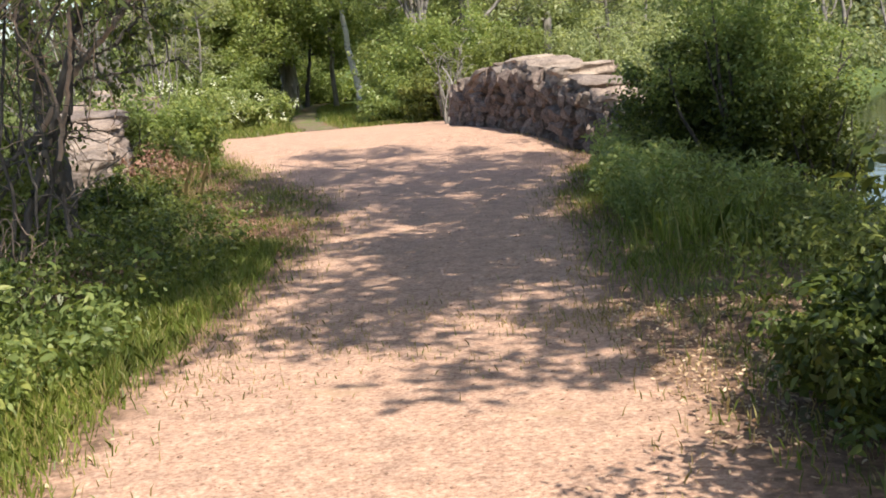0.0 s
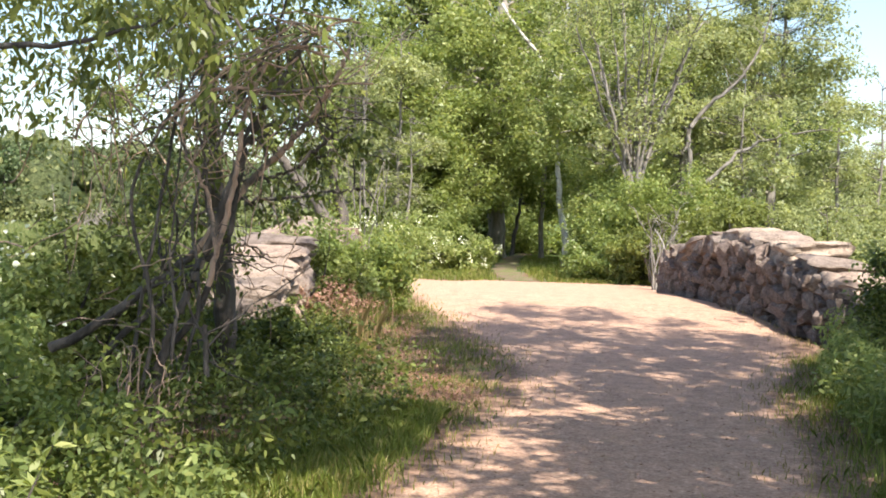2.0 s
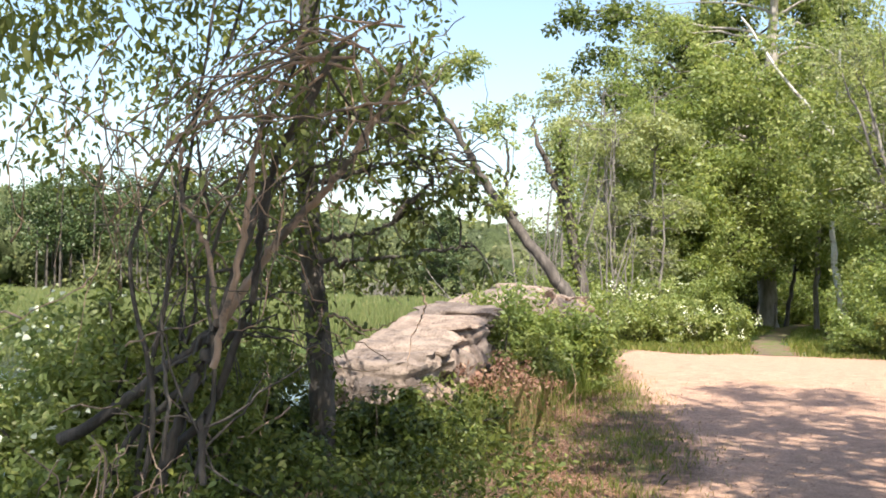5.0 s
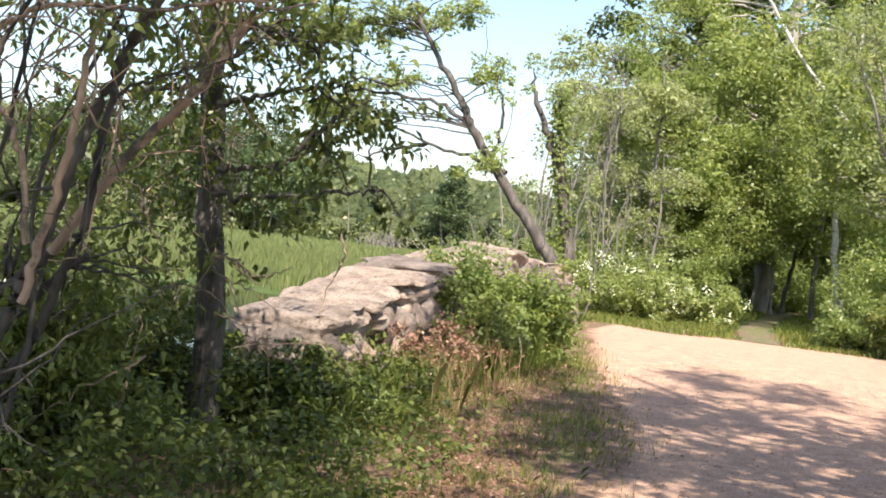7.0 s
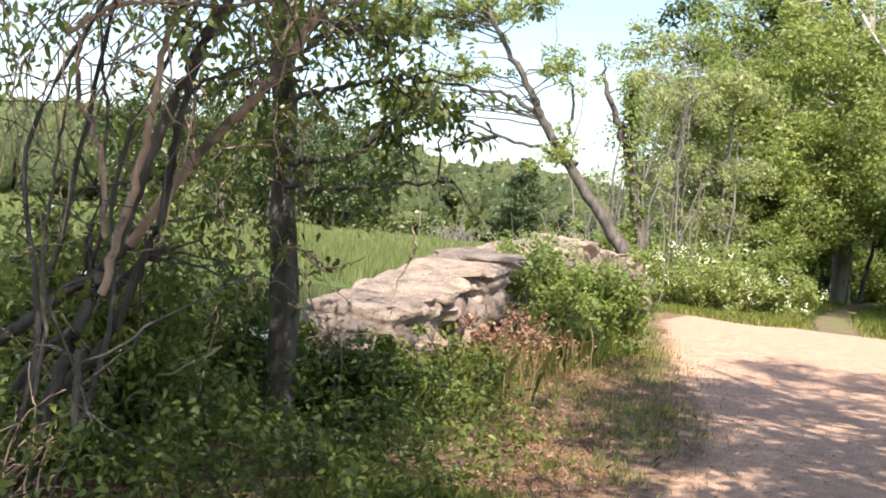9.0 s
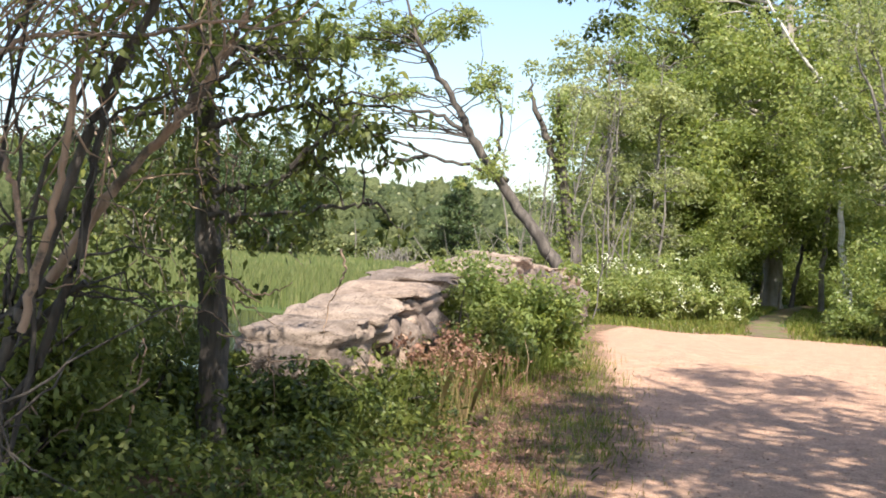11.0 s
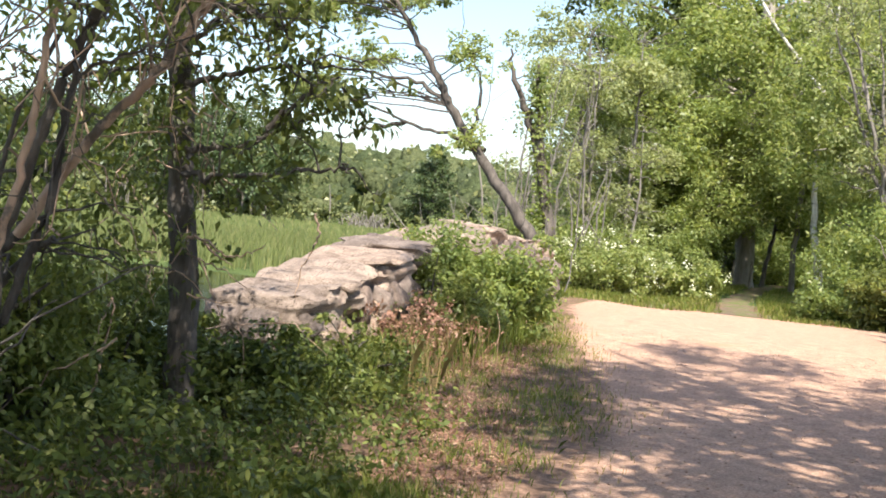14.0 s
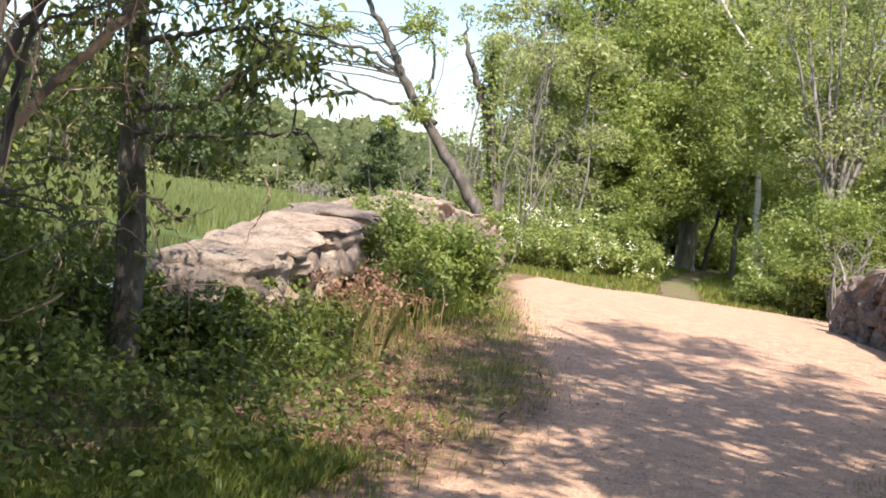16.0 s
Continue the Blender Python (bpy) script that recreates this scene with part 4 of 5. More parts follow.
for k in range(15):
    b = np.array([1.95 + rng.normal(0, 0.08), 25.9 + rng.normal(0, 0.1), 0.0])
    q = b + np.array([rng.normal(-0.08, 0.2), rng.normal(0, 0.15), rng.uniform(0.9, 1.9)])
    p = curve_pts(b, q, 8, 0.04, 0.14)
    tube(vn, p, np.linspace(rng.uniform(0.018, 0.034), 0.007, 8), 6)
    for j in range(4):
        m_ = p[rng.integers(4, 8)]
        tube(vn, curve_pts(m_, m_ + rng.normal(0, 0.22, 3) + np.array([0, 0, 0.12]), 6, 0.2, 0.2), np.linspace(0.009, 0.004, 6), 4)
tube(vn, curve_pts((2.05, 22.7, 0.1), (1.75, 24.6, 1.35), 7, 0.02, 0.05), np.linspace(0.035, 0.015, 7), 6)
tagged(part("dead_brush", vn, BARK_GREY), "tangle of dead grey stems at the parapet's end", "brush", kind="stuff")
for x in (-2.95, -2.35):
    stake = Geo()
    tube(stake, [(x, 46.5, -0.1), (x, 46.5, 0.5), (x + 0.02, 46.5, 0.95)], [0.045, 0.045, 0.04], 7)
    tagged(part("stake", stake, BARK_GREY), "weathered grey wooden stake beside the trail", "stake", "trail stakes")

# ---- shade trees right of the path ----
shade = tree("tall ash on the bank shading the path", (4.3, 2.25), [(0, 0, 2), (-0.3, 0.1, 4.5), (-0.8, 0.2, 7), (-1.0, 0.2, 9.0)], [0.16, 0.14, 0.12, 0.08, 0.03],
             [(-1.2, 0.3, 6.0, 2.1, 2.0, 0.9), (-1.0, 0.5, 7.6, 2.2, 2.0, 1.0)], 162, 52, 0.12, LEAF, BARK, clump_r=0.4, group="bank trees shading the path")
for x, y, s, a, k in ((4.6, 4.4, 1.0, 20, 1.0), (4.7, 6.7, 1.08, -25, 1.15), (4.9, 8.4, 1.15, 8, 1.35), (4.5, 2.9, 1.0, 185, 1.1), (4.6, 5.7, 0.95, 170, 1.2)):
    t = copy_thing(shade, pose(x, y, float(ground_z(x, y)), 0, 0, a))
    t.scale = (s, s, s * k)
# added out of view on the left, only to shade the bank's weeds
tree("unseen tall tree added on the near bank to shade the weeds", (-3.6, 0.4), [(0.2, 0, 2.2), (0.9, 0.3, 4.4), (2.2, 0.8, 6.2), (3.4, 1.4, 7.2)], [0.15, 0.13, 0.11, 0.07, 0.03],
     [(3.6, 3.0, 7.2, 1.35, 2.0, 0.8)], 96, 50, 0.12, LEAF, BARK, clump_r=0.42)
tw = Geo()
tl = Geo()
p = spline([(4.6, 5.9, 3.6), (3.2, 6.1, 2.75), (2.3, 6.0, 2.3), (1.66, 6.0, 2.2)], 6, 0.02)
tube(tw, p, np.linspace(0.03, 0.006, len(p)), 5)
for q in p[8:]:
    clump(tl, q, 0.13, 9, 0.09, 0.5, 0.6)
hb = empty("overhanging_branch", (4.6, 5.9, 3.6), "thin leafy branch hanging over the path", "branch")
for nm, ge, mt in (("twig", tw, BARK), ("foliage", tl, LEAF)):
    o = part(nm, ge, mt, hb)
    o.matrix_parent_inverse = Matrix.Translation(-hb.location)

for pts_, n_ in (([(-3.2, 5.6, 2.3), (-2.6, 5.2, 2.2), (-2.1, 5.0, 2.22), (-1.7, 4.9, 2.3)], 46), ([(-2.6, 6.2, 2.9), (-1.9, 5.2, 2.6), (-1.45, 4.4, 2.3), (-1.2, 4.1, 2.12)], 30), ([(-3.4, 5.8, 2.0), (-3.0, 5.4, 1.95), (-2.6, 5.1, 1.8)], 34)):
    p = spline(pts_, 6, 0.01)
    hb = empty("overhanging_branch", p[0], "leafy branch hanging over the bank", "branch")
    tw, tl = Geo(), Geo()
    tube(tw, p - p[0], np.linspace(0.022, 0.005, len(p)), 6)
    for k in range(n_):
        q = p[rng.integers(4, len(p))] - p[0] + rng.normal(0, 0.14, 3)
        clump(tl, q, 0.12, 8, 0.064, 0.36, 1.3)
    part("twig", tw, BARK, hb)
    part("foliage", tl, LEAF_NEAR, hb)

# ---- right bank ----
# dark bush under lighter vines: its sunlit top is put into the leaf colours
bush("dark green rounded bush overgrown with vines", (4.1, 11.7), (0.95, 0.85, 1.95), 16, 330, 150, 0.066, LEAF_DARK, lift=0.45, holes=((-0.4, -0.75, 1.15, 0.42), (-0.55, -0.6, 0.7, 0.4)))
bush("green vines draped over a rounded bush, coloured bright as its sunlit top", (4.15, 11.5), (0.95, 0.85, 2.45), 8, 150, 85, 0.065, LEAF, lift=0.76, name="vines", category="vines")
bush("thin dark shrub above the pond", (4.7, 10.6), (0.55, 0.6, 1.45), 16, 66, 55, 0.07, LEAF_NEAR)
bush("dark leafy shrub close beside the path", (1.95, 2.75), (0.45, 0.6, 0.5), 10, 150, 85, 0.06, LEAF_DARK)
bush("leafy dark shrub on the bank beside the path", (3.3, 5.0), (0.5, 0.6, 0.36), 10, 60, 70, 0.055, LEAF_DARK)
bush("tall shrub casting shade on the path", (2.5, 1.2), (0.85, 0.85, 2.5), 12, 170, 80, 0.07, LEAF_DARK, lift=0.6)
bush("leafy shrub on the bank above the pond", (3.2, 6.9), (0.45, 0.7, 0.35), 10, 70, 70, 0.06, LEAF_MID)

# ---- left bank: leaning stems, upright tree, shrubs ----
lt = empty("leaning_tree", (-2.8, 7.5, float(ground_z(-2.8, 7.5))), "old many-stemmed tree leaning over the bank, part peeled", "tree")
LO = np.array(lt.location)
STEMS = (
    ("stem", BARK, [(-2.78, 7.5, -0.03), (-2.72, 7.5, 0.11), (-2.63, 7.5, 0.46), (-2.52, 7.5, 0.78), (-2.41, 7.5, 1.04), (-2.3, 7.5, 1.3), (-2.2, 7.5, 1.61), (-2.1, 7.5, 1.88), (-1.99, 7.5, 2.11), (-1.87, 7.5, 2.3), (-1.7, 7.5, 2.59)], 0.034, 0.018),
    ("stem", BARK, [(-2.82, 7.65, -0.01), (-2.77, 7.65, 0.24), (-2.68, 7.65, 0.51), (-2.45, 7.65, 0.78), (-2.32, 7.65, 1.1), (-2.22, 7.65, 1.37), (-2.18, 7.65, 1.65), (-2.14, 7.65, 1.95), (-2.03, 7.65, 2.18), (-1.89, 7.65, 2.48)], 0.030, 0.011),
    ("peeled_limb", BARK_PALE, [(-2.27, 7.35, 1.01), (-2.2, 7.35, 1.31), (-2.12, 7.35, 1.62), (-2.09, 7.35, 1.84), (-2.05, 7.35, 2.13), (-1.95, 7.35, 2.36), (-1.82, 7.35, 2.64)], 0.019, 0.012),
    ("stem", BARK, [(-2.45, 7.2, 0.56), (-2.43, 7.2, 0.9), (-2.47, 7.2, 1.18), (-2.45, 7.2, 1.47), (-2.43, 7.2, 1.69), (-2.42, 7.2, 1.95)], 0.011, 0.005),
    ("stem", BARK, [(-3.49, 7.8, 0.53), (-3.15, 7.8, 0.71), (-2.86, 7.8, 0.94), (-2.66, 7.8, 1.07), (-2.49, 7.8, 1.21)], 0.036, 0.027),
    ("peeled_limb", BARK_PALE, [(-2.49, 7.8, 1.21), (-2.33, 7.8, 1.43), (-2.18, 7.8, 1.63), (-2.03, 7.8, 1.79), (-1.89, 7.8, 1.92), (-1.75, 7.8, 2.09), (-1.59, 7.8, 2.34), (-1.48, 7.8, 2.57)], 0.026, 0.015),
    ("peeled_limb", BARK_PALE, [(-2.2, 7.25, 1.26), (-2.24, 7.25, 1.54), (-2.31, 7.25, 1.69), (-2.39, 7.25, 1.81), (-2.42, 7.25, 1.98), (-2.4, 7.25, 2.1)], 0.014, 0.010),
    ("peeled_limb", BARK_PALE, [(-2.54, 7.3, 2.1), (-2.37, 7.3, 2.2), (-2.11, 7.3, 2.25), (-1.75, 7.3, 2.24), (-1.49, 7.3, 2.28), (-1.24, 7.3, 2.29)], 0.013, 0.006),
    ("stem", BARK, [(-2.27, 7.3, 1.47), (-2.29, 7.3, 1.78), (-2.35, 7.3, 2.04), (-2.4, 7.3, 2.35)], 0.009, 0.005),
    ("stem", BARK, [(-3.26, 7.9, 0.28), (-3.08, 7.9, 0.57), (-2.79, 7.9, 0.83), (-2.54, 7.9, 1.08), (-2.37, 7.9, 1.21)], 0.027, 0.016),
    ("stem", BARK, [(-2.19, 7.6, 1.49), (-2.08, 7.6, 1.92), (-1.92, 7.6, 2.0), (-1.73, 7.6, 2.06)], 0.010, 0.006),
    ("stem", BARK, [(-2.22, 7.2, 0.46), (-2.23, 7.2, 0.62), (-2.24, 7.2, 0.78)], 0.018, 0.016),
)
extra_stems = []
for k in range(3):
    x0, y0 = -2.7 + rng.normal(0, 0.14), 7.6 + rng.normal(0, 0.15)
    lean_ = rng.uniform(0.1, 0.42)
    extra_stems.append(("stem", BARK, [(x0, y0, -0.2), (x0 + 0.4 * lean_ + rng.normal(0, 0.09), y0, 0.8), (x0 + 0.9 * lean_ + rng.normal(0, 0.13), y0, 1.6), (x0 + 1.9 * lean_, y0, 2.6), (x0 + 2.6 * lean_, y0, 3.5)], rng.uniform(0.012, 0.02), 0.006))
for nm, mt, pts, r0, r1 in (*STEMS, *extra_stems):
    ge = Geo()
    p = spline(np.array(pts) - LO, 6, 0.005)
    tube(ge, p, np.linspace(r0, r1, len(p)), 9, 0.12)
    for k in range(7):
        a = rng.integers(len(p) // 2, len(p))
        q = p[a] + unit(rng.normal(0, 1, 3)) * rng.uniform(0.25, 0.8) + np.array([0.1, 0, 0.1])
        tube(ge, curve_pts(p[a], q, 7, 0.05, 0.25), np.linspace(r1 * 0.5, 0.003, 7), 5)
    part(nm, ge, mt, lt, "pale brown wood with the bark peeled off" if mt is BARK_PALE else "", True)
vt = Geo()
for k in range(15):
    b = np.array([rng.uniform(-1.75, -1.35), 7.3 + rng.normal(0, 0.12), rng.uniform(2.35, 2.75)])
    q = np.array([rng.uniform(-2.65, -2.1), 7.25 + rng.normal(0, 0.12), rng.uniform(1.95, 2.35)])
    tube(vt, curve_pts(b, q, 10, rng.uniform(0.05, 0.2), 0.1) - LO, np.linspace(0.008, 0.003, 10), 5)
for k in range(26):
    b = np.array([rng.uniform(-3.4, -1.8), rng.uniform(7.1, 8.2), rng.uniform(1.9, 2.8)])
    q = b + np.array([rng.uniform(-0.5, 0.4), rng.uniform(-0.2, 0.2), rng.uniform(-1.1, -0.4)])
    tube(vt, curve_pts(b, q, 10, rng.uniform(-0.25, 0.1), 0.14) - LO, np.linspace(0.006, 0.0025, 10), 4)
tagged(part("vine_tangle", vt, BARK_PALE, lt, "pale arching dead vines", True), kind="stuff")
cr = Geo()
for k in range(360):
    c = np.array([rng.uniform(-4.4, -0.9), rng.uniform(6.6, 9.2), rng.uniform(1.9, 3.9)])
    if c[2] < 2.2 + 0.3 * (c[0] < -2.9) + 0.3 * math.sin(c[0] * 4.3 + c[1]) + 0.2 * (c[0] + 2) or (c[0] > -1.75 and c[2] < 3.3):
        continue
    clump(cr, c, 0.24, 25, 0.066, 0.4, 0.8)
for k in range(100):
    clump(cr, (rng.uniform(-4.4, -2.3), rng.uniform(6.8, 9), rng.uniform(2.75, 3.9)), 0.23, 25, 0.066, 0.4, 0.8)
# unseen high part of the crown, added to shade the left bank
for k in range(260):
    d = unit(rng.normal(0, 1, 3)) * rng.uniform(0.3, 1)
    clump(cr, (-1.0 + 2.1 * d[0], 6.3 + 2.6 * d[1], 4.7 + 0.9 * d[2]), 0.3, 31, 0.09, 0.46, 0.4)
for k in range(70):
    c = np.array([rng.uniform(-3.6, -2.4), rng.uniform(7.4, 9.0), rng.uniform(0.2, 1.3)])
    clump(cr, c, 0.16, 16, 0.058, 0.46, 0.5)
cr.v = [w - LO for w in cr.v]
part("crown", cr, LEAF_MID, lt)

ut = empty("tree", (-2.88, 10.0, float(ground_z(-2.88, 10))), "upright grey-barked tree draped with leafy twigs", "tree")
UO = np.array(ut.location)
ge = Geo()
tp = spline(np.array([(-2.87, 10, -0.3), (-2.88, 10, 0.1), (-2.93, 10, 0.9), (-3.02, 10, 1.7), (-3.08, 10, 2.6), (-3.05, 10, 3.6), (-2.9, 10, 4.8)]) - UO, 6, 0.01)
tube(ge, tp, np.linspace(0.105, 0.06, len(tp)), 12, 0.15)
part("trunk", ge, BARK, ut, "", True)
BR = (
    [(-2.8, 9.7, 1.73), (-2.61, 9.7, 1.76), (-2.46, 9.7, 1.77), (-2.27, 9.7, 1.86), (-2.09, 9.7, 1.94), (-1.8, 9.7, 2.07), (-1.6, 9.7, 2.14)],
    [(-2.75, 9.6, 1.58), (-2.6, 9.6, 1.58), (-2.31, 9.6, 1.61), (-1.86, 9.6, 1.67), (-1.66, 9.6, 1.7)],
    [(-2.79, 9.6, 2.13), (-2.52, 9.6, 2.18), (-2.3, 9.6, 2.24), (-1.97, 9.6, 2.27), (-1.72, 9.6, 2.25)],
    [(-2.88, 9.7, 2.35), (-2.69, 9.7, 2.5), (-2.47, 9.7, 2.64), (-2.26, 9.7, 2.75)],
    [(-2.85, 9.6, 2.3), (-3.13, 9.6, 2.19), (-3.5, 9.6, 2.13), (-3.75, 9.6, 2.01)],
    [(-2.84, 9.6, 2.58), (-3.11, 9.6, 2.79), (-3.42, 9.6, 2.92)],
    [(-2.74, 9.5, 2.5), (-2.48, 9.5, 2.57), (-2.21, 9.5, 2.51), (-2.05, 9.5, 2.39)],
    [(-2.18, 9.5, 1.84), (-2.04, 9.5, 2.01), (-1.88, 9.5, 2.13), (-1.74, 9.5, 2.19)],
)
lf = Geo()
for b in BR:
    ge = Geo()
    p = spline(np.array(b) - UO, 6, 0.012)
    tube(ge, p, np.linspace(0.021, 0.006, len(p)), 7, 0.1)
    for k in range(9):
        a = rng.integers(len(p) // 4, len(p))
        q = p[a] + np.array([rng.normal(0.12, 0.2), rng.normal(0, 0.2), rng.normal(0.02, 0.2)])
        tube(ge, curve_pts(p[a], q, 6, 0.05, 0.25), np.linspace(0.008, 0.003, 6), 4)
        for t_ in (0.55, 0.85, 1.0):
            if q[0] + UO[0] > -1.5:
                continue
            clump(lf, p[a] + (q - p[a]) * t_, 0.13, 9, 0.075, 0.42, 0.9)
    part("branch", ge, BARK, ut, "", True)
for k in range(95):
    z = rng.uniform(0.3, 4.6)
    c = np.array([-3.0 - (0.5 if z < 2.1 else 0.0) + rng.normal(0, 0.2 + 0.12 * z), 10 + rng.normal(0, 0.35), z]) - UO
    clump(lf, c, 0.16, 17, 0.065, 0.45, 0.7)
for k in range(30):
    c = np.array([rng.uniform(-4.6, -2.2), rng.uniform(9.2, 10.8), rng.uniform(2.5, 4.6)]) - UO
    clump(lf, c, 0.22, 30, 0.068, 0.45, 0.6)
for k in range(75):
    c = np.array([rng.uniform(-3.8, -2.0), rng.uniform(9.1, 10.6), rng.uniform(2.15, 3.3)]) - UO
    clump(lf, c, 0.17, 12, 0.085, 0.4, 0.9)
for k in range(80):
    c = np.array([rng.uniform(-3.9, -2.75), rng.uniform(8.4, 9.9), rng.uniform(0.7, 2.0)]) - UO
    clump(lf, c, 0.16, 16, 0.062, 0.42, 0.7)
for k in range(64):
    c = np.array([-2.98 + rng.normal(0, 0.17), 9.9 + rng.normal(0, 0.16), rng.uniform(0.8, 2.9)]) - UO
    clump(lf, c, 0.12, 14, 0.06, 0.42, 0.9)
ge = Geo()
for pts in ([(-2.71, 9.6, 1.21), (-2.58, 9.6, 1.21), (-2.43, 9.6, 1.13), (-2.3, 9.6, 1.14), (-2.17, 9.6, 1.21)], [(-2.58, 9.6, 1.21), (-2.49, 9.6, 1.12), (-2.37, 9.6, 1.07)], [(-2.61, 11.2, 1.41), (-2.57, 11.2, 1.25), (-2.62, 11.2, 1.12), (-2.68, 11.2, 0.99), (-2.72, 11.2, 0.74)], [(-3.05, 9.3, 0.18), (-3.02, 9.3, 0.46), (-2.96, 9.3, 0.77), (-3.02, 9.3, 0.96)]):
    p = spline(np.array(pts) - UO, 6, 0.006)
    tube(ge, p, np.linspace(0.011, 0.003, len(p)), 5)
for k in range(40):
    b = np.array([-3.0 + rng.normal(0, 0.18), 9.8 + rng.normal(0, 0.15), rng.uniform(0.7, 2.4)]) - UO
    tube(ge, curve_pts(b, b + np.array([rng.normal(0.1, 0.25), rng.normal(-0.05, 0.15), rng.uniform(-0.55, 0.05)]), 8, 0.1, 0.15), np.linspace(0.006, 0.0025, 8), 4)
tagged(part("twig_tangle", ge, BARK_PALE, ut, "thin dead twigs hanging about the trunk", True), kind="stuff")
part("foliage", lf, LEAF_NEAR, ut)

bush("leafy bush on the bank above the water", (-4.4, 10.2), (0.6, 0.7, 1.3), 12, 110, 80, 0.075, LEAF_LIGHT)
bush("dark leafy shrub between the trees on the bank", (-3.6, 8.8), (0.45, 0.5, 1.7), 12, 80, 60, 0.065, LEAF_MID, lift=0.55)
bush("leafy shrub between the trees on the bank", (-3.8, 9.5), (0.8, 0.7, 1.2), 10, 95, 70, 0.065, LEAF)
bush("dark shrub at the foot of the upright tree", (-2.8, 10.7), (0.5, 0.5, 0.6), 10, 50, 75, 0.065, LEAF_DARK)
bush("leafy weeds growing up the end of the parapet", (-2.7, 12.2), (0.4, 0.8, 0.45), 8, 65, 60, 0.055, LEAF_NEAR)
bush("dense shrub beside the end of the parapet", (-3.7, 10.9), (0.6, 0.6, 1.0), 10, 80, 85, 0.06, LEAF_NEAR)
bush("dense shrub above the water", (-4.7, 10.9), (0.7, 0.7, 1.1), 10, 80, 85, 0.06, LEAF)
bush("low leafy shrub by the leaning tree", (-3.4, 6.6), (0.8, 0.7, 0.75), 10, 80, 75, 0.065, LEAF)
bush("light green shrub with white blossom above the water", (-4.0, 8.6), (0.66, 0.6, 1.62), 12, 190, 75, 0.064, LEAF_LIGHT, flowers=1, name="flowering_bush")
bush("rounded green shrub growing against the parapet", (-3.3, 16.8), (1.08, 0.75, 1.1), 18, 270, 90, 0.08, LEAF, holes=((0.3, -0.7, 0.75, 0.58),))
bush("thin shrub with upright twigs beside the parapet", (-3.2, 15.4), (0.5, 0.5, 1.1), 14, 50, 55, 0.07, LEAF_MID)
for x, y, h in ((-3.75, 16.3, 1.45), (-3.05, 17.3, 1.15), (-3.5, 16.6, 1.25), (-2.8, 16.6, 1.25)):
    bush("upright leafy shoots rising out of a shrub", (x, y), (0.2, 0.2, h), 8, 24, 40, 0.075, LEAF, clump_r=0.15, name="shoots", category="shoots", group="shoots by the parapet")
bush("small shrub at the path's edge", (-2.85, 15.4), (0.4, 0.45, 0.6), 10, 40, 60, 0.075, LEAF)
nb = bush("russet dead bracken below the parapet", (-2.75, 13.9), (0.5, 0.7, 0.6), 16, 46, 26, 0.055, DEADLEAF, name="dead_bracken", category="bracken", bark=BARK_PALE, stem_r=0.3)
bs = Geo()
for k in range(130):
    b = np.array([-2.75 + rng.normal(0, 0.3), 13.8 + rng.normal(0, 0.55), 0.0])
    p = curve_pts(b, b + np.array([rng.normal(0, 0.14), rng.normal(0, 0.14), rng.uniform(0.25, 0.62)]), 6, 0.05, 0.1)
    tube(bs, p, np.linspace(0.005, 0.002, 6), 4)
    leaves(bs, p[2:], np.array([0, 0, 0.6]) + 0 * p[2:], 0.05, 0.3, 0.7)
bs.v = [w - np.array(nb.location) for w in bs.v]
tagged(part("stalks", bs, DEADLEAF, nb, "dry pinkish bracken stalks"), kind="stuff")
vn = Geo()
for k in range(48):
    b = np.array([-2.68 + rng.normal(0, 0.16), 7.05 + rng.normal(0, 0.2), -0.05])
    q = b + np.array([rng.normal(0.1, 0.2), rng.normal(0.1, 0.2), rng.uniform(0.15, 0.75)])
    tube(vn, curve_pts(b, q, 10, 0.2, 0.16), np.linspace(0.007, 0.003, 10), 4)
tagged(part("dry_vines", vn, BARK_PALE), "tangle of dry pale vines at the tree's foot", "vines", kind="stuff")
for k in range(36):
    vn = Geo()
    b = np.array([rng.uniform(-3.7, -2.4), rng.uniform(7.3, 9.8), rng.uniform(0.4, 2.3)])
    q = b + np.array([rng.uniform(-0.8, 0.8), rng.uniform(-0.4, 0.4), rng.uniform(-0.5, 0.5)])
    tube(vn, curve_pts(b, q, 9, 0.08, 0.16), np.linspace(rng.uniform(0.004, 0.009), 0.0025, 9), 5)
    tagged(part("dead_branch", vn, BARK_PALE), "thin dead branch caught among the bank trees", "branch", "dead branches on the bank")
sp = empty("sapling", (-1.95, 3.9, float(ground_z(-1.95, 3.9))), "young plant with large light green leaves", "plant")
sg, sl = Geo(), Geo()
for k in range(3):
    tip = np.array([rng.normal(0, 0.12), rng.normal(0, 0.12), rng.uniform(0.55, 0.85)])
    p = curve_pts((0, 0, -0.05), tip, 7, 0.02)
    tube(sg, p, np.linspace(0.008, 0.003, 7), 5)
    for q in p[2:]:
        leaves(sl, np.repeat(q[None], 7, 0), np.array([[0, 0, 1.0]]) + rng.normal(0, 0.2, (7, 3)), 0.085, 0.32, 0.6)
part("stalk", sg, BARK, sp)
part("foliage", sl, LEAF_LIGHT, sp)
# ---- near ground cover ----
def off_path(x, y):
    return np.maximum(at(LEFT_EDGE, y) - x, x - at(RIGHT_EDGE, y))


def above_water(x, y):
    return (ground_z(x, y) > WATER_Z + 0.1) * (np.abs(x) < 9)


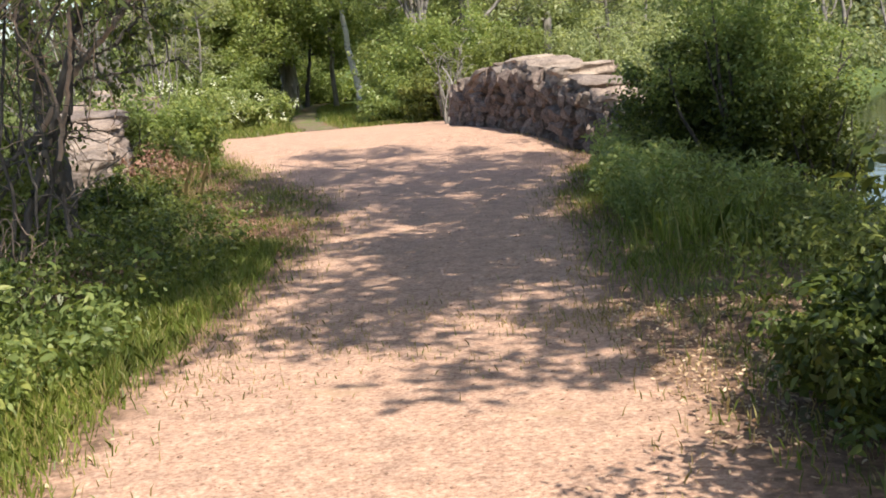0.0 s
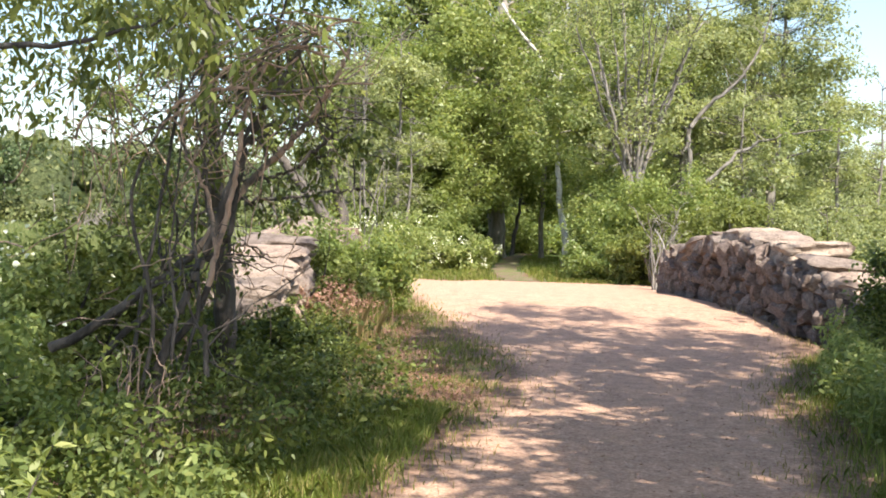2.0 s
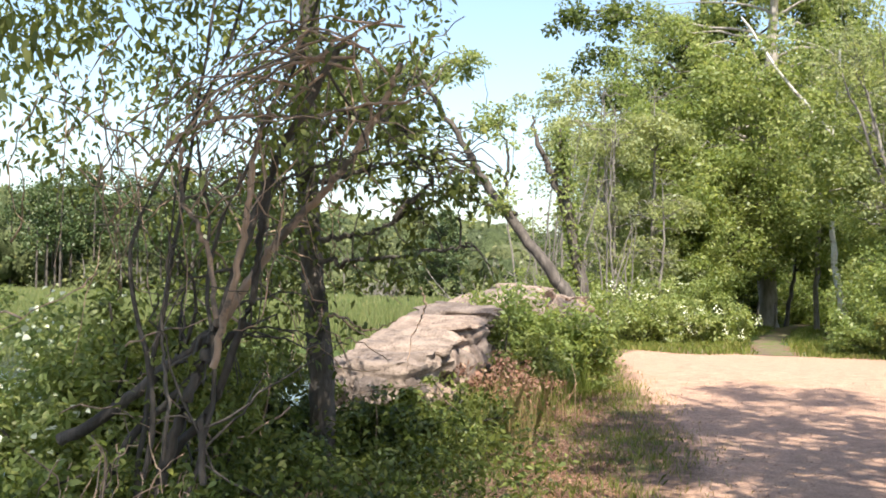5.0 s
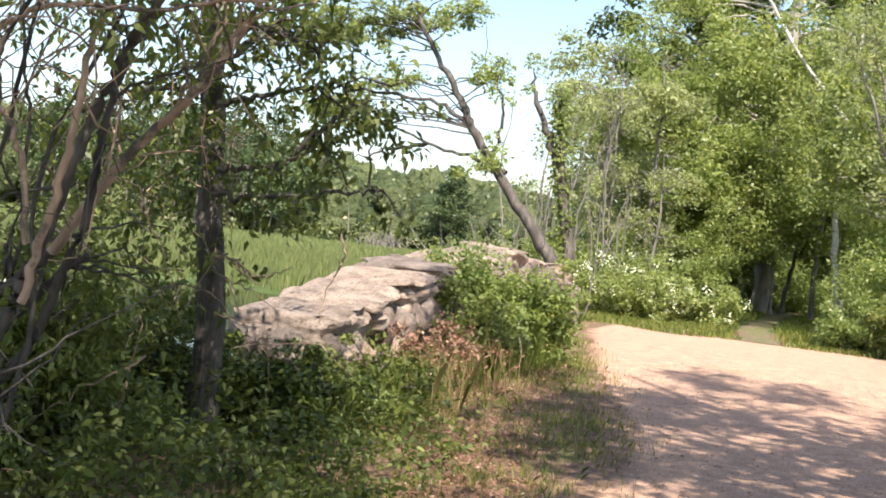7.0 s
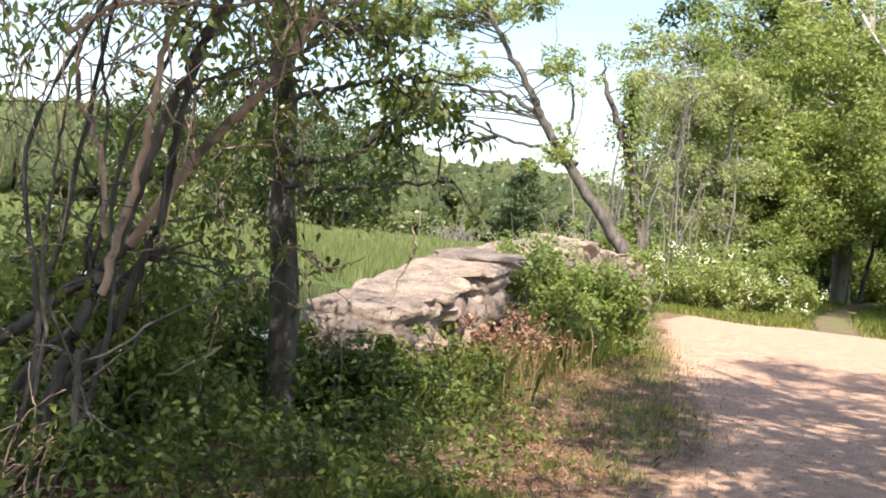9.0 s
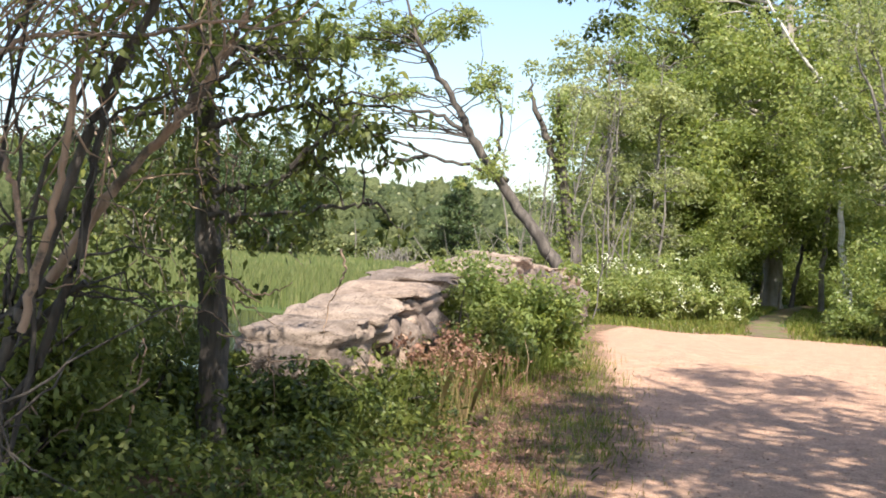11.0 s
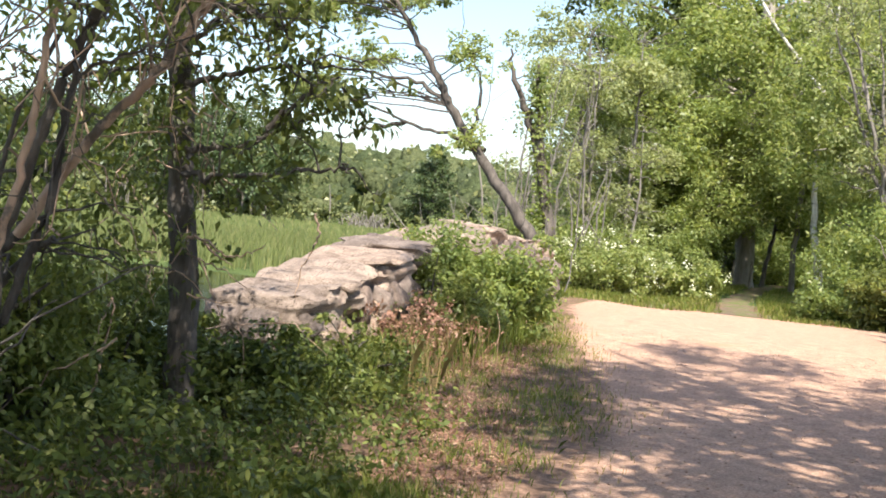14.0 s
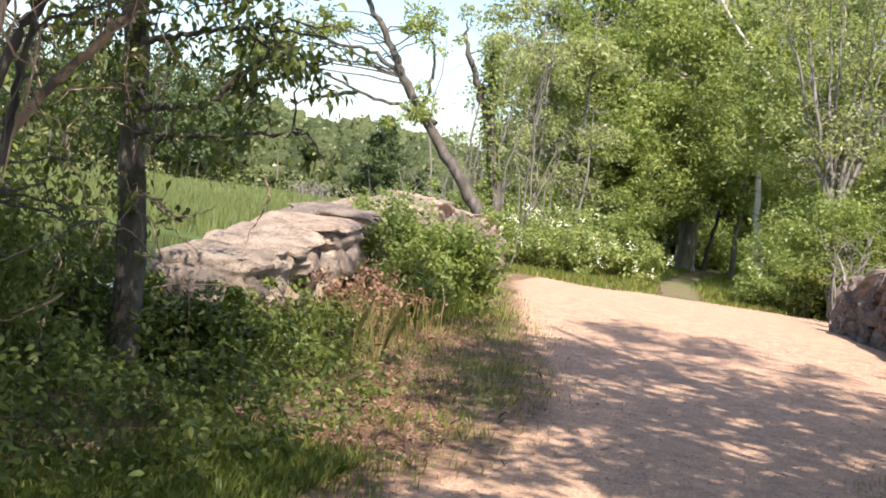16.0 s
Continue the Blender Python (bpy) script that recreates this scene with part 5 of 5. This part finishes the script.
def weed_line(y):
    """How far from the path's edge the tall weeds begin."""
    return np.interp(y, [4, 7, 8.5, 9.5, 10.5, 11.7, 13.3, 15, 17], [0.5, 0.55, 0.48, 0.58, 0.85, 1.4, 1.8, 1.22, 0.6])


ug, ug2, ug3 = Geo(), Geo(), Geo()
pts = scatter(13000, -5.2, -1.2, -3, 17, lambda x, y: smooth(weed_line(y) - 0.1, weed_line(y) + 0.3, off_path(x, y)) * above_water(x, y) * (0.3 + 0.7 * patchy(x, y, 1.4, 2)))
for q in pts[:5000]:
    if math.hypot(q[0] + 2.62, q[1] - 6.9) < 0.34:
        continue
    u = rng.uniform()
    clump(ug if u < 0.42 else ug3 if u < 0.9 else ug2, q + np.array([0, 0, rng.uniform(0.04, 0.15 + 0.45 * float(patchy(q[0], q[1], 3.1, 4)))]), rng.uniform(0.1, 0.2), 19, rng.choice([0.035, 0.045, 0.06]), 0.48, 0.3, 0.75)
stuff("undergrowth", ug3, LEAF_DARK, "dark green weeds in the bank's undergrowth", "undergrowth")
stuff("undergrowth", ug, LEAF_NEAR, "broad-leaved green weeds covering the bank", "undergrowth")
for q in scatter(900, -3.0, -1.5, 2.2, 5.6, lambda x, y: smooth(0.3, 0.6, off_path(x, y)) * smooth(0.3, 0.7, patchy(x, y, 2.7, 3)))[:170]:
    for t_ in (0.1, 0.2, 0.3):
        clump(ug2, q + np.array([rng.normal(0, 0.04), rng.normal(0, 0.04), t_ * rng.uniform(0.6, 1.3)]), 0.09, 9, 0.062, 0.5, 0.1, 0.5)
stuff("undergrowth", ug2, LEAF, "light green weeds among the bank's undergrowth", "undergrowth")
ug = Geo()
pts = scatter(3600, 1.2, 5.0, -2, 13.5, lambda x, y: smooth(0.5, 1.3, off_path(x, y)) * above_water(x, y) * np.where((x > 3.3) & (y < 9), 0.1, 1.0) * (0.3 + 0.7 * patchy(x, y, 1.3, 5)))
for q in pts[:1700]:
    clump(ug, q + np.array([0, 0, rng.uniform(0.06, 0.5)]), 0.16, 22, 0.055, 0.38, 0.1, 1.0)
stuff("undergrowth", ug, LEAF_MID, "green weeds on the bank by the pond", "undergrowth")
ug = Geo()
for q in scatter(2600, 2.0, 3.7, 7.8, 12.4, lambda x, y: smooth(0.35, 0.7, off_path(x, y)) * smooth(0.35, 0.75, patchy(x, y, 2.4, 8)))[:360]:
    h = rng.uniform(0.2, 0.62)
    for t_ in (0.35, 0.6, 0.8, 1.0):
        clump(ug, q + np.array([rng.normal(0, 0.02), rng.normal(0, 0.02), h * t_]), 0.075, 8, 0.06, 0.42, 0.1, 0.6)
stuff("undergrowth", ug, LEAF_LIGHT, "bright yellow-green herbs in the grass by the wall", "undergrowth")

gr = Geo()
pts = scatter(125000, -4.5, 0, -3, 20, lambda x, y: (1 - smooth(8.5, 10, y) * smooth(17, 15, y) * (0.45 + 0.45 * smooth(0.3, 0.7, patchy(x, y, 2.9, 6)))) * smooth(-0.15, 0.45, off_path(x, y)) * smooth(2.4, 0.9, off_path(x, y)) * (0.25 + 0.75 * patchy(x, y, 2.2, 1)))
blades(gr, pts, 0.075, 0.008, 0.8)
pts = scatter(46000, -2.9, -0.9, 2.2, 9.2, lambda x, y: smooth(0.05, 0.4, off_path(x, y)) * smooth(1.5, 1.0, off_path(x, y)) * (0.4 + 0.6 * patchy(x, y, 2.6, 5)))
blades(gr, pts, 0.1, 0.009, 0.8)
pts = scatter(90000, 0.8, 4.6, -3, 13.6, lambda x, y: smooth(-0.1, 0.6, off_path(x, y)) * (0.4 + 0.6 * smooth(5, 6.5, y)) * (0.25 + 0.75 * patchy(x, y, 2.2, 4)) * above_water(x, y))
blades(gr, pts, 0.085, 0.008, 0.8)
pts = scatter(6500, 1.4, 4.4, 6.6, 14.5, lambda x, y: smooth(0.35, 0.9, off_path(x, y)) * above_water(x, y))
blades(gr, pts, 0.4, 0.011, 0.6)
pts = scatter(42000, -6, 3.5, 28.3, 48, lambda x, y: smooth(0.3, 0.75, np.abs(x - np.interp(y, *TRAIL_X))))
blades(gr, pts, 0.13, 0.018, 0.7)
pts = scatter(4500, -4.6, -2.3, 10.5, 17.5, lambda x, y: smooth(0.4, 1.0, off_path(x, y)))
blades(gr, pts, 0.42, 0.009, 0.5)
stuff("grass", gr, GRASS, "green grass along the path and on the banks", "grass")
gr = Geo()
pts = scatter(36000, -3.2, 3.5, -2, 19, lambda x, y: (1 - 0.3 * (x < 0) * smooth(8.3, 9.5, y) * smooth(17, 15, y)) * patchy(x, y, 4.1, 2) * smooth(-0.45, 0.1, off_path(x, y)) * smooth(0.9, 0.3, off_path(x, y)))
blades(gr, pts, 0.07, 0.007, 0.6)
pts = scatter(9000, -1.2, 1.3, 3.6, 6.6, lambda x, y: 0.8 * np.exp(-((y - 5.0) / 0.7) ** 2) * patchy(x, y, 3.5, 3))
blades(gr, pts, 0.05, 0.007, 0.7)
stuff("dry_grass", gr, GRASS_DRY, "short straw-coloured grass at the path's edge", "grass")
st_ = Geo()
pts = scatter(300, -3.0, -1.9, 11.6, 14.6, lambda x, y: np.exp(-((off_path(x, y) - weed_line(y)) / 0.35) ** 2))
blades(st_, pts, 0.55, 0.008, 0.45)
stuff("dry_stalks", st_, GRASS_DRY, "tall dry straw stalks among the weeds", "grass")
lt_ = Geo()
pts = scatter(9000, -3, 3.4, -1, 19, lambda x, y: np.where(off_path(x, y) > -0.2, smooth(1.6, 0.2, off_path(x, y)), 0.05) * patchy(x, y, 2.6, 7))
leaves(lt_, pts + np.array([0, 0, 0.015]), np.array([0, 0, 1.0]) + 0 * pts, 0.028, 0.5, 0.4)
pts = scatter(3400, 1.1, 2.6, 2.6, 5.4, lambda x, y: 0 * x + 1)
leaves(lt_, pts + np.array([0, 0, 0.015]), np.array([0, 0, 1.0]) + 0 * pts, 0.027, 0.5, 0.4)
pts = scatter(46000, -3.4, -0.6, 8.6, 17, lambda x, y: smooth(0.35 * weed_line(y), 0.7 * weed_line(y), off_path(x, y)) * smooth(weed_line(y) + 0.6, weed_line(y) + 0.2, off_path(x, y)) * (0.4 + 0.6 * patchy(x, y, 2.0, 9)))
dl_ = Geo()
leaves(dl_, pts + np.array([0, 0, 0.015]), np.array([0, 0, 1.0]) + 0 * pts, 0.036, 0.34, 0.28)
stuff("bracken_litter", dl_, DEADLEAF, "reddish fallen bracken on the verge", "leaf litter")
stuff("leaf_litter", lt_, LITTER, "dry brown fallen leaves along the verge", "leaf litter")
pb = Geo()
for q in scatter(9000, -1.6, 2.6, -1, 19, lambda x, y: (off_path(x, y) < 0) * 1.0)[:5200]:
    r = 0.0035 + 0.012 * rng.uniform() ** 2.2
    o = np.array([[1, 0, 0], [0, 1, 0], [-1, 0, 0], [0, -1, 0], [0.2, 0.1, 0.5], [0, 0, -0.5]]) * r * rng.uniform(0.6, 1.3, (6, 3))
    pb.add(q + np.array([0, 0, 0.013]) + o, [[0, 1, 4], [1, 2, 4], [2, 3, 4], [3, 0, 4], [1, 0, 5], [2, 1, 5], [3, 2, 5], [0, 3, 5]])
stuff("pebbles", pb, GRAVEL, "loose small pebbles on the gravel path", "pebbles")

# ---- marsh, far woods, far bank ----
rd = Geo()
def in_marsh(x, y):
    return (at(BANK_L, y) - x > 2.2) * (y + 1.5 * np.sin(x * 0.35) > 42.5)
pts = scatter(70000, -62, -9, 42, 90, in_marsh)
blades(rd, pts, 0.75, 0.05, 0.25)
pts = scatter(52000, -150, -9, 88, 172, in_marsh)
blades(rd, pts, 0.8, 0.16, 0.2)
rp = Geo()
for k in range(60):
    b = np.array([-59.0 + rng.normal(0, 1.6), 149 + rng.normal(0, 0.6), WATER_Z + 0.4])
    tube(rp, curve_pts(b, b + np.array([rng.normal(0, 1.2), rng.normal(0, 0.4), rng.uniform(0.6, 2.4)]), 5, 0.05, 0.2), np.linspace(0.09, 0.03, 5), 4)
tagged(part("dead_brush", rp, BARK_GREY), "pale heap of dead wood at the marsh edge", "brush", kind="stuff")
stuff("reeds", rd, REED, "tall green marsh grass filling the wetland", "reeds")
md = Geo()
v, f = grid(np.arange(-260, -8, 3.0), np.arange(41, 176, 3.0), lambda x, y: 0 * x + WATER_Z + 0.22 + 0.1 * np.sin(x) * np.sin(y * 0.7) - 1.2 * smooth(44.5, 41, y + 1.5 * np.sin(x * 0.35)) - 1.5 * smooth(2.5, -1, at(BANK_L, y) - x))
md.add(v, f)
tagged(part("marsh_bed", md, MARSH, smooth_shade=True), "low green marsh bed under the reeds", "marsh", kind="structure")

def far_crown(geo, x, y, h, w, n, size, pine=False):
    z0 = float(ground_z(x, y))
    d = unit(rng.normal(0, 1, (n, 3)))
    if pine:
        tb = rng.uniform(0, 1, 30)
        ab = rng.uniform(0, 6.28, 30)
        rb = w * (1.1 - 0.85 * tb) * rng.uniform(0.45, 1, 30)
        bough = np.stack([rb * np.cos(ab), rb * np.sin(ab), z0 + h * (0.36 + 0.64 * tb)], 1)
        p = bough[rng.integers(30, size=n)] + rng.normal(0, 1, (n, 3)) * np.array([0.75, 0.75, 0.3])
    else:
        p = np.concatenate([d[:, :2] * w, z0 + h * 0.46 + d[:, 2:] * h * 0.52], 1) * np.array([1, 1, 1.0])
        p[:, :2] *= rng.uniform(0.7, 1.05, (n, 1))
    p[:, 0] += x
    p[:, 1] += y
    leaves(geo, p, d + np.array([0, -0.2, 0.5]), size, 0.7, 0.6)

def ico_shapes(n):
    """Lumpy, uneven crown shapes of unit size."""
    out = []
    for k in range(n):
        bm = bmesh.new()
        bmesh.ops.create_icosphere(bm, subdivisions=3, radius=1.0)
        for vv in bm.verts:
            c = vv.co.copy()
            vv.co *= 1 + 0.35 * noise.noise(c * 1.7 + Vector((k * 9.0, 0, 0))) + 0.3 * noise.noise(c * 4.1 + Vector((0, k * 5.0, 0))) + 0.22 * noise.noise(c * 9.0 + Vector((0, 0, k * 3.0)))
        out.append((np.array([vv.co for vv in bm.verts]), np.array([[q.index for q in fc.verts] for fc in bm.faces])))
        bm.free()
    return out


SHAPES = ico_shapes(7)


def far_tree(crowns, fringe, x, y, h, w):
    z0 = float(ground_z(x, y))
    v0, f0 = SHAPES[rng.integers(7)]
    a = rng.uniform(0, 6.28)
    R = np.array([[math.cos(a), -math.sin(a), 0], [math.sin(a), math.cos(a), 0], [0, 0, 1]])
    crowns.add((v0 @ R.T) * np.array([w, w, h * 0.5]) + np.array([x, y, z0 + h * 0.5]), f0)
    d = unit(rng.normal(0, 1, (110, 3)))
    leaves(fringe, d * np.array([w, w, h * 0.5]) * rng.uniform(0.85, 1.15, (110, 1)) + np.array([x, y, z0 + h * 0.52]), d, 0.75, 0.7, 0.8)


fw, fl, fp, ft, fpt = Geo(), Geo(), Geo(), Geo(), Geo()
for k in range(620):
    x, y = rng.uniform(-300, 150), 166 + 110 * rng.uniform(0, 1) ** 1.4
    if x > -18 and y < 175:
        continue
    far_tree(fw, fl, x, y, rng.uniform(4.5, 8.5), rng.uniform(2.4, 4.4))
for k in range(150):
    far_tree(fw, fl, rng.uniform(-190, -22), rng.uniform(158, 168), rng.uniform(2.5, 5.0), rng.uniform(1.4, 2.8))
for k in range(190):
    far_crown(fl, rng.uniform(-170, -24), rng.uniform(151, 160), rng.uniform(1.0, 2.6), rng.uniform(1.2, 2.4), 60, 0.5)
for k in range(90):
    far_tree(fw, fl, rng.uniform(-230, -118), rng.uniform(135, 190), rng.uniform(6, 11), rng.uniform(2.6, 4))
for k in range(110):
    far_tree(fw, fl, rng.uniform(16, 75), rng.uniform(76, 130), rng.uniform(3.0, 6.0), rng.uniform(1.8, 3.2))
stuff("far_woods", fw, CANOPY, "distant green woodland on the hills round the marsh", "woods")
for k in range(200):
    x = rng.uniform(15, 60)
    y = 62 + (x - 17) * 0.3 + rng.uniform(3, 20)
    far_crown(fl, x, y, rng.uniform(1.2, 3.2), rng.uniform(1.0, 2.2), 80, 0.4)
for k in range(330):
    x = rng.uniform(14, 45)
    y = 42 + (x - 14) * 0.8 + rng.uniform(4, 22)
    far_crown(fl, x, y, rng.uniform(0.4, 1.3), rng.uniform(0.6, 1.6), 70, 0.22)
for k in range(260):
    y = rng.uniform(34, 60)
    x = float(at(BANK_R, y)) + rng.uniform(0.4, 2.2) * rng.choice([-1, -0.6, 1])
    if x > 8 and x < float(at(BANK_R, y)) + 0.6:
        far_crown(fl, x, y, rng.uniform(0.5, 1.4), rng.uniform(0.5, 1.1), 60, 0.2)
stuff("far_foliage", fl, LEAF_FAR, "loose outer leaves of the distant woods and brush", "woods")
for k in range(85):
    x, y = rng.uniform(-125, -76), rng.uniform(150, 178)
    h = rng.uniform(13, 18.5) if x < -84 else rng.uniform(8, 11)
    far_crown(fp, x, y, h, rng.uniform(2.6, 4.2), 620, 0.5, True)
    z0 = float(ground_z(x, y))
    tube(fpt, [(x, y, z0 - 0.5), (x, y, z0 + h * 0.5), (x, y, z0 + h * 0.95)], [0.18, 0.14, 0.05], 5)
for k in range(46):
    x, y = rng.uniform(-150, -24), rng.uniform(150, 164)
    z0, h = -1.3, rng.uniform(2.5, 6.5)
    tube(ft, [(x, y, z0), (x + rng.normal(0, 0.2), y, z0 + h * 0.6), (x + rng.normal(0, 0.5), y, z0 + h)], [0.14, 0.1, 0.04], 5)
stuff("far_pines", fp, NEEDLE, "distant stand of tall dark pines", "woods")
stuff("pine_trunks", fpt, BARK, "brown trunks of the distant pine stand", "trunks")
stuff("far_trunks", ft, BARK_GREY, "pale distant trunks along the marsh edge", "trunks")
px, pt = Geo(), Geo()
tube(pt, [(0, 0, -0.3), (0.2, 0, 6), (0, 0, 12.2)], [0.35, 0.25, 0.05], 7)
for k in range(64):
    t_ = rng.uniform(0.15, 0.98)
    a = rng.uniform(0, 6.28)
    r_ = rng.uniform(0.55, 1.0) * np.interp(t_, [0.2, 0.5, 0.8, 1.0], [4.4, 4.0, 2.2, 0.4])
    tip = np.array([r_ * math.cos(a), r_ * math.sin(a), 12.2 * t_ + 0.16 * r_])
    p = curve_pts((0, 0, 12.2 * t_ - 0.3), tip, 6, 0.05, 0.1)
    tube(pt, p, np.linspace(0.09, 0.03, 6), 4)
    for q in p[2:]:
        clump(px, q, 0.85, 26, 0.55, 0.3, 0.05, 0.35)
pn = empty("pine_tree", (-52.6, 155, -1.2), "lone dark pine at the far side of the marsh", "tree")
part("trunk", pt, BARK, pn)
part("crown", px, NEEDLE, pn)
for x, y, h in ((24.2, 60, 5.2), (25.6, 61, 6.0), (27.5, 60, 4.0), (22.6, 58, 3.0), (30, 64, 5)):
    bare_tree("dead grey tree on the far bank of the pond", (x, y), [[(0, 0, -0.3, 0.12), (-0.2, 0, h * 0.4, 0.1), (-0.5, 0, h * 0.75, 0.06), (-0.7, 0, h, 0.02)], [(-0.1, 0, h * 0.3, 0.07), (0.5, 0, h * 0.6, 0.04), (0.8, 0, h * 0.85, 0.01)]], "dead_tree", BARK_GREY, 8)
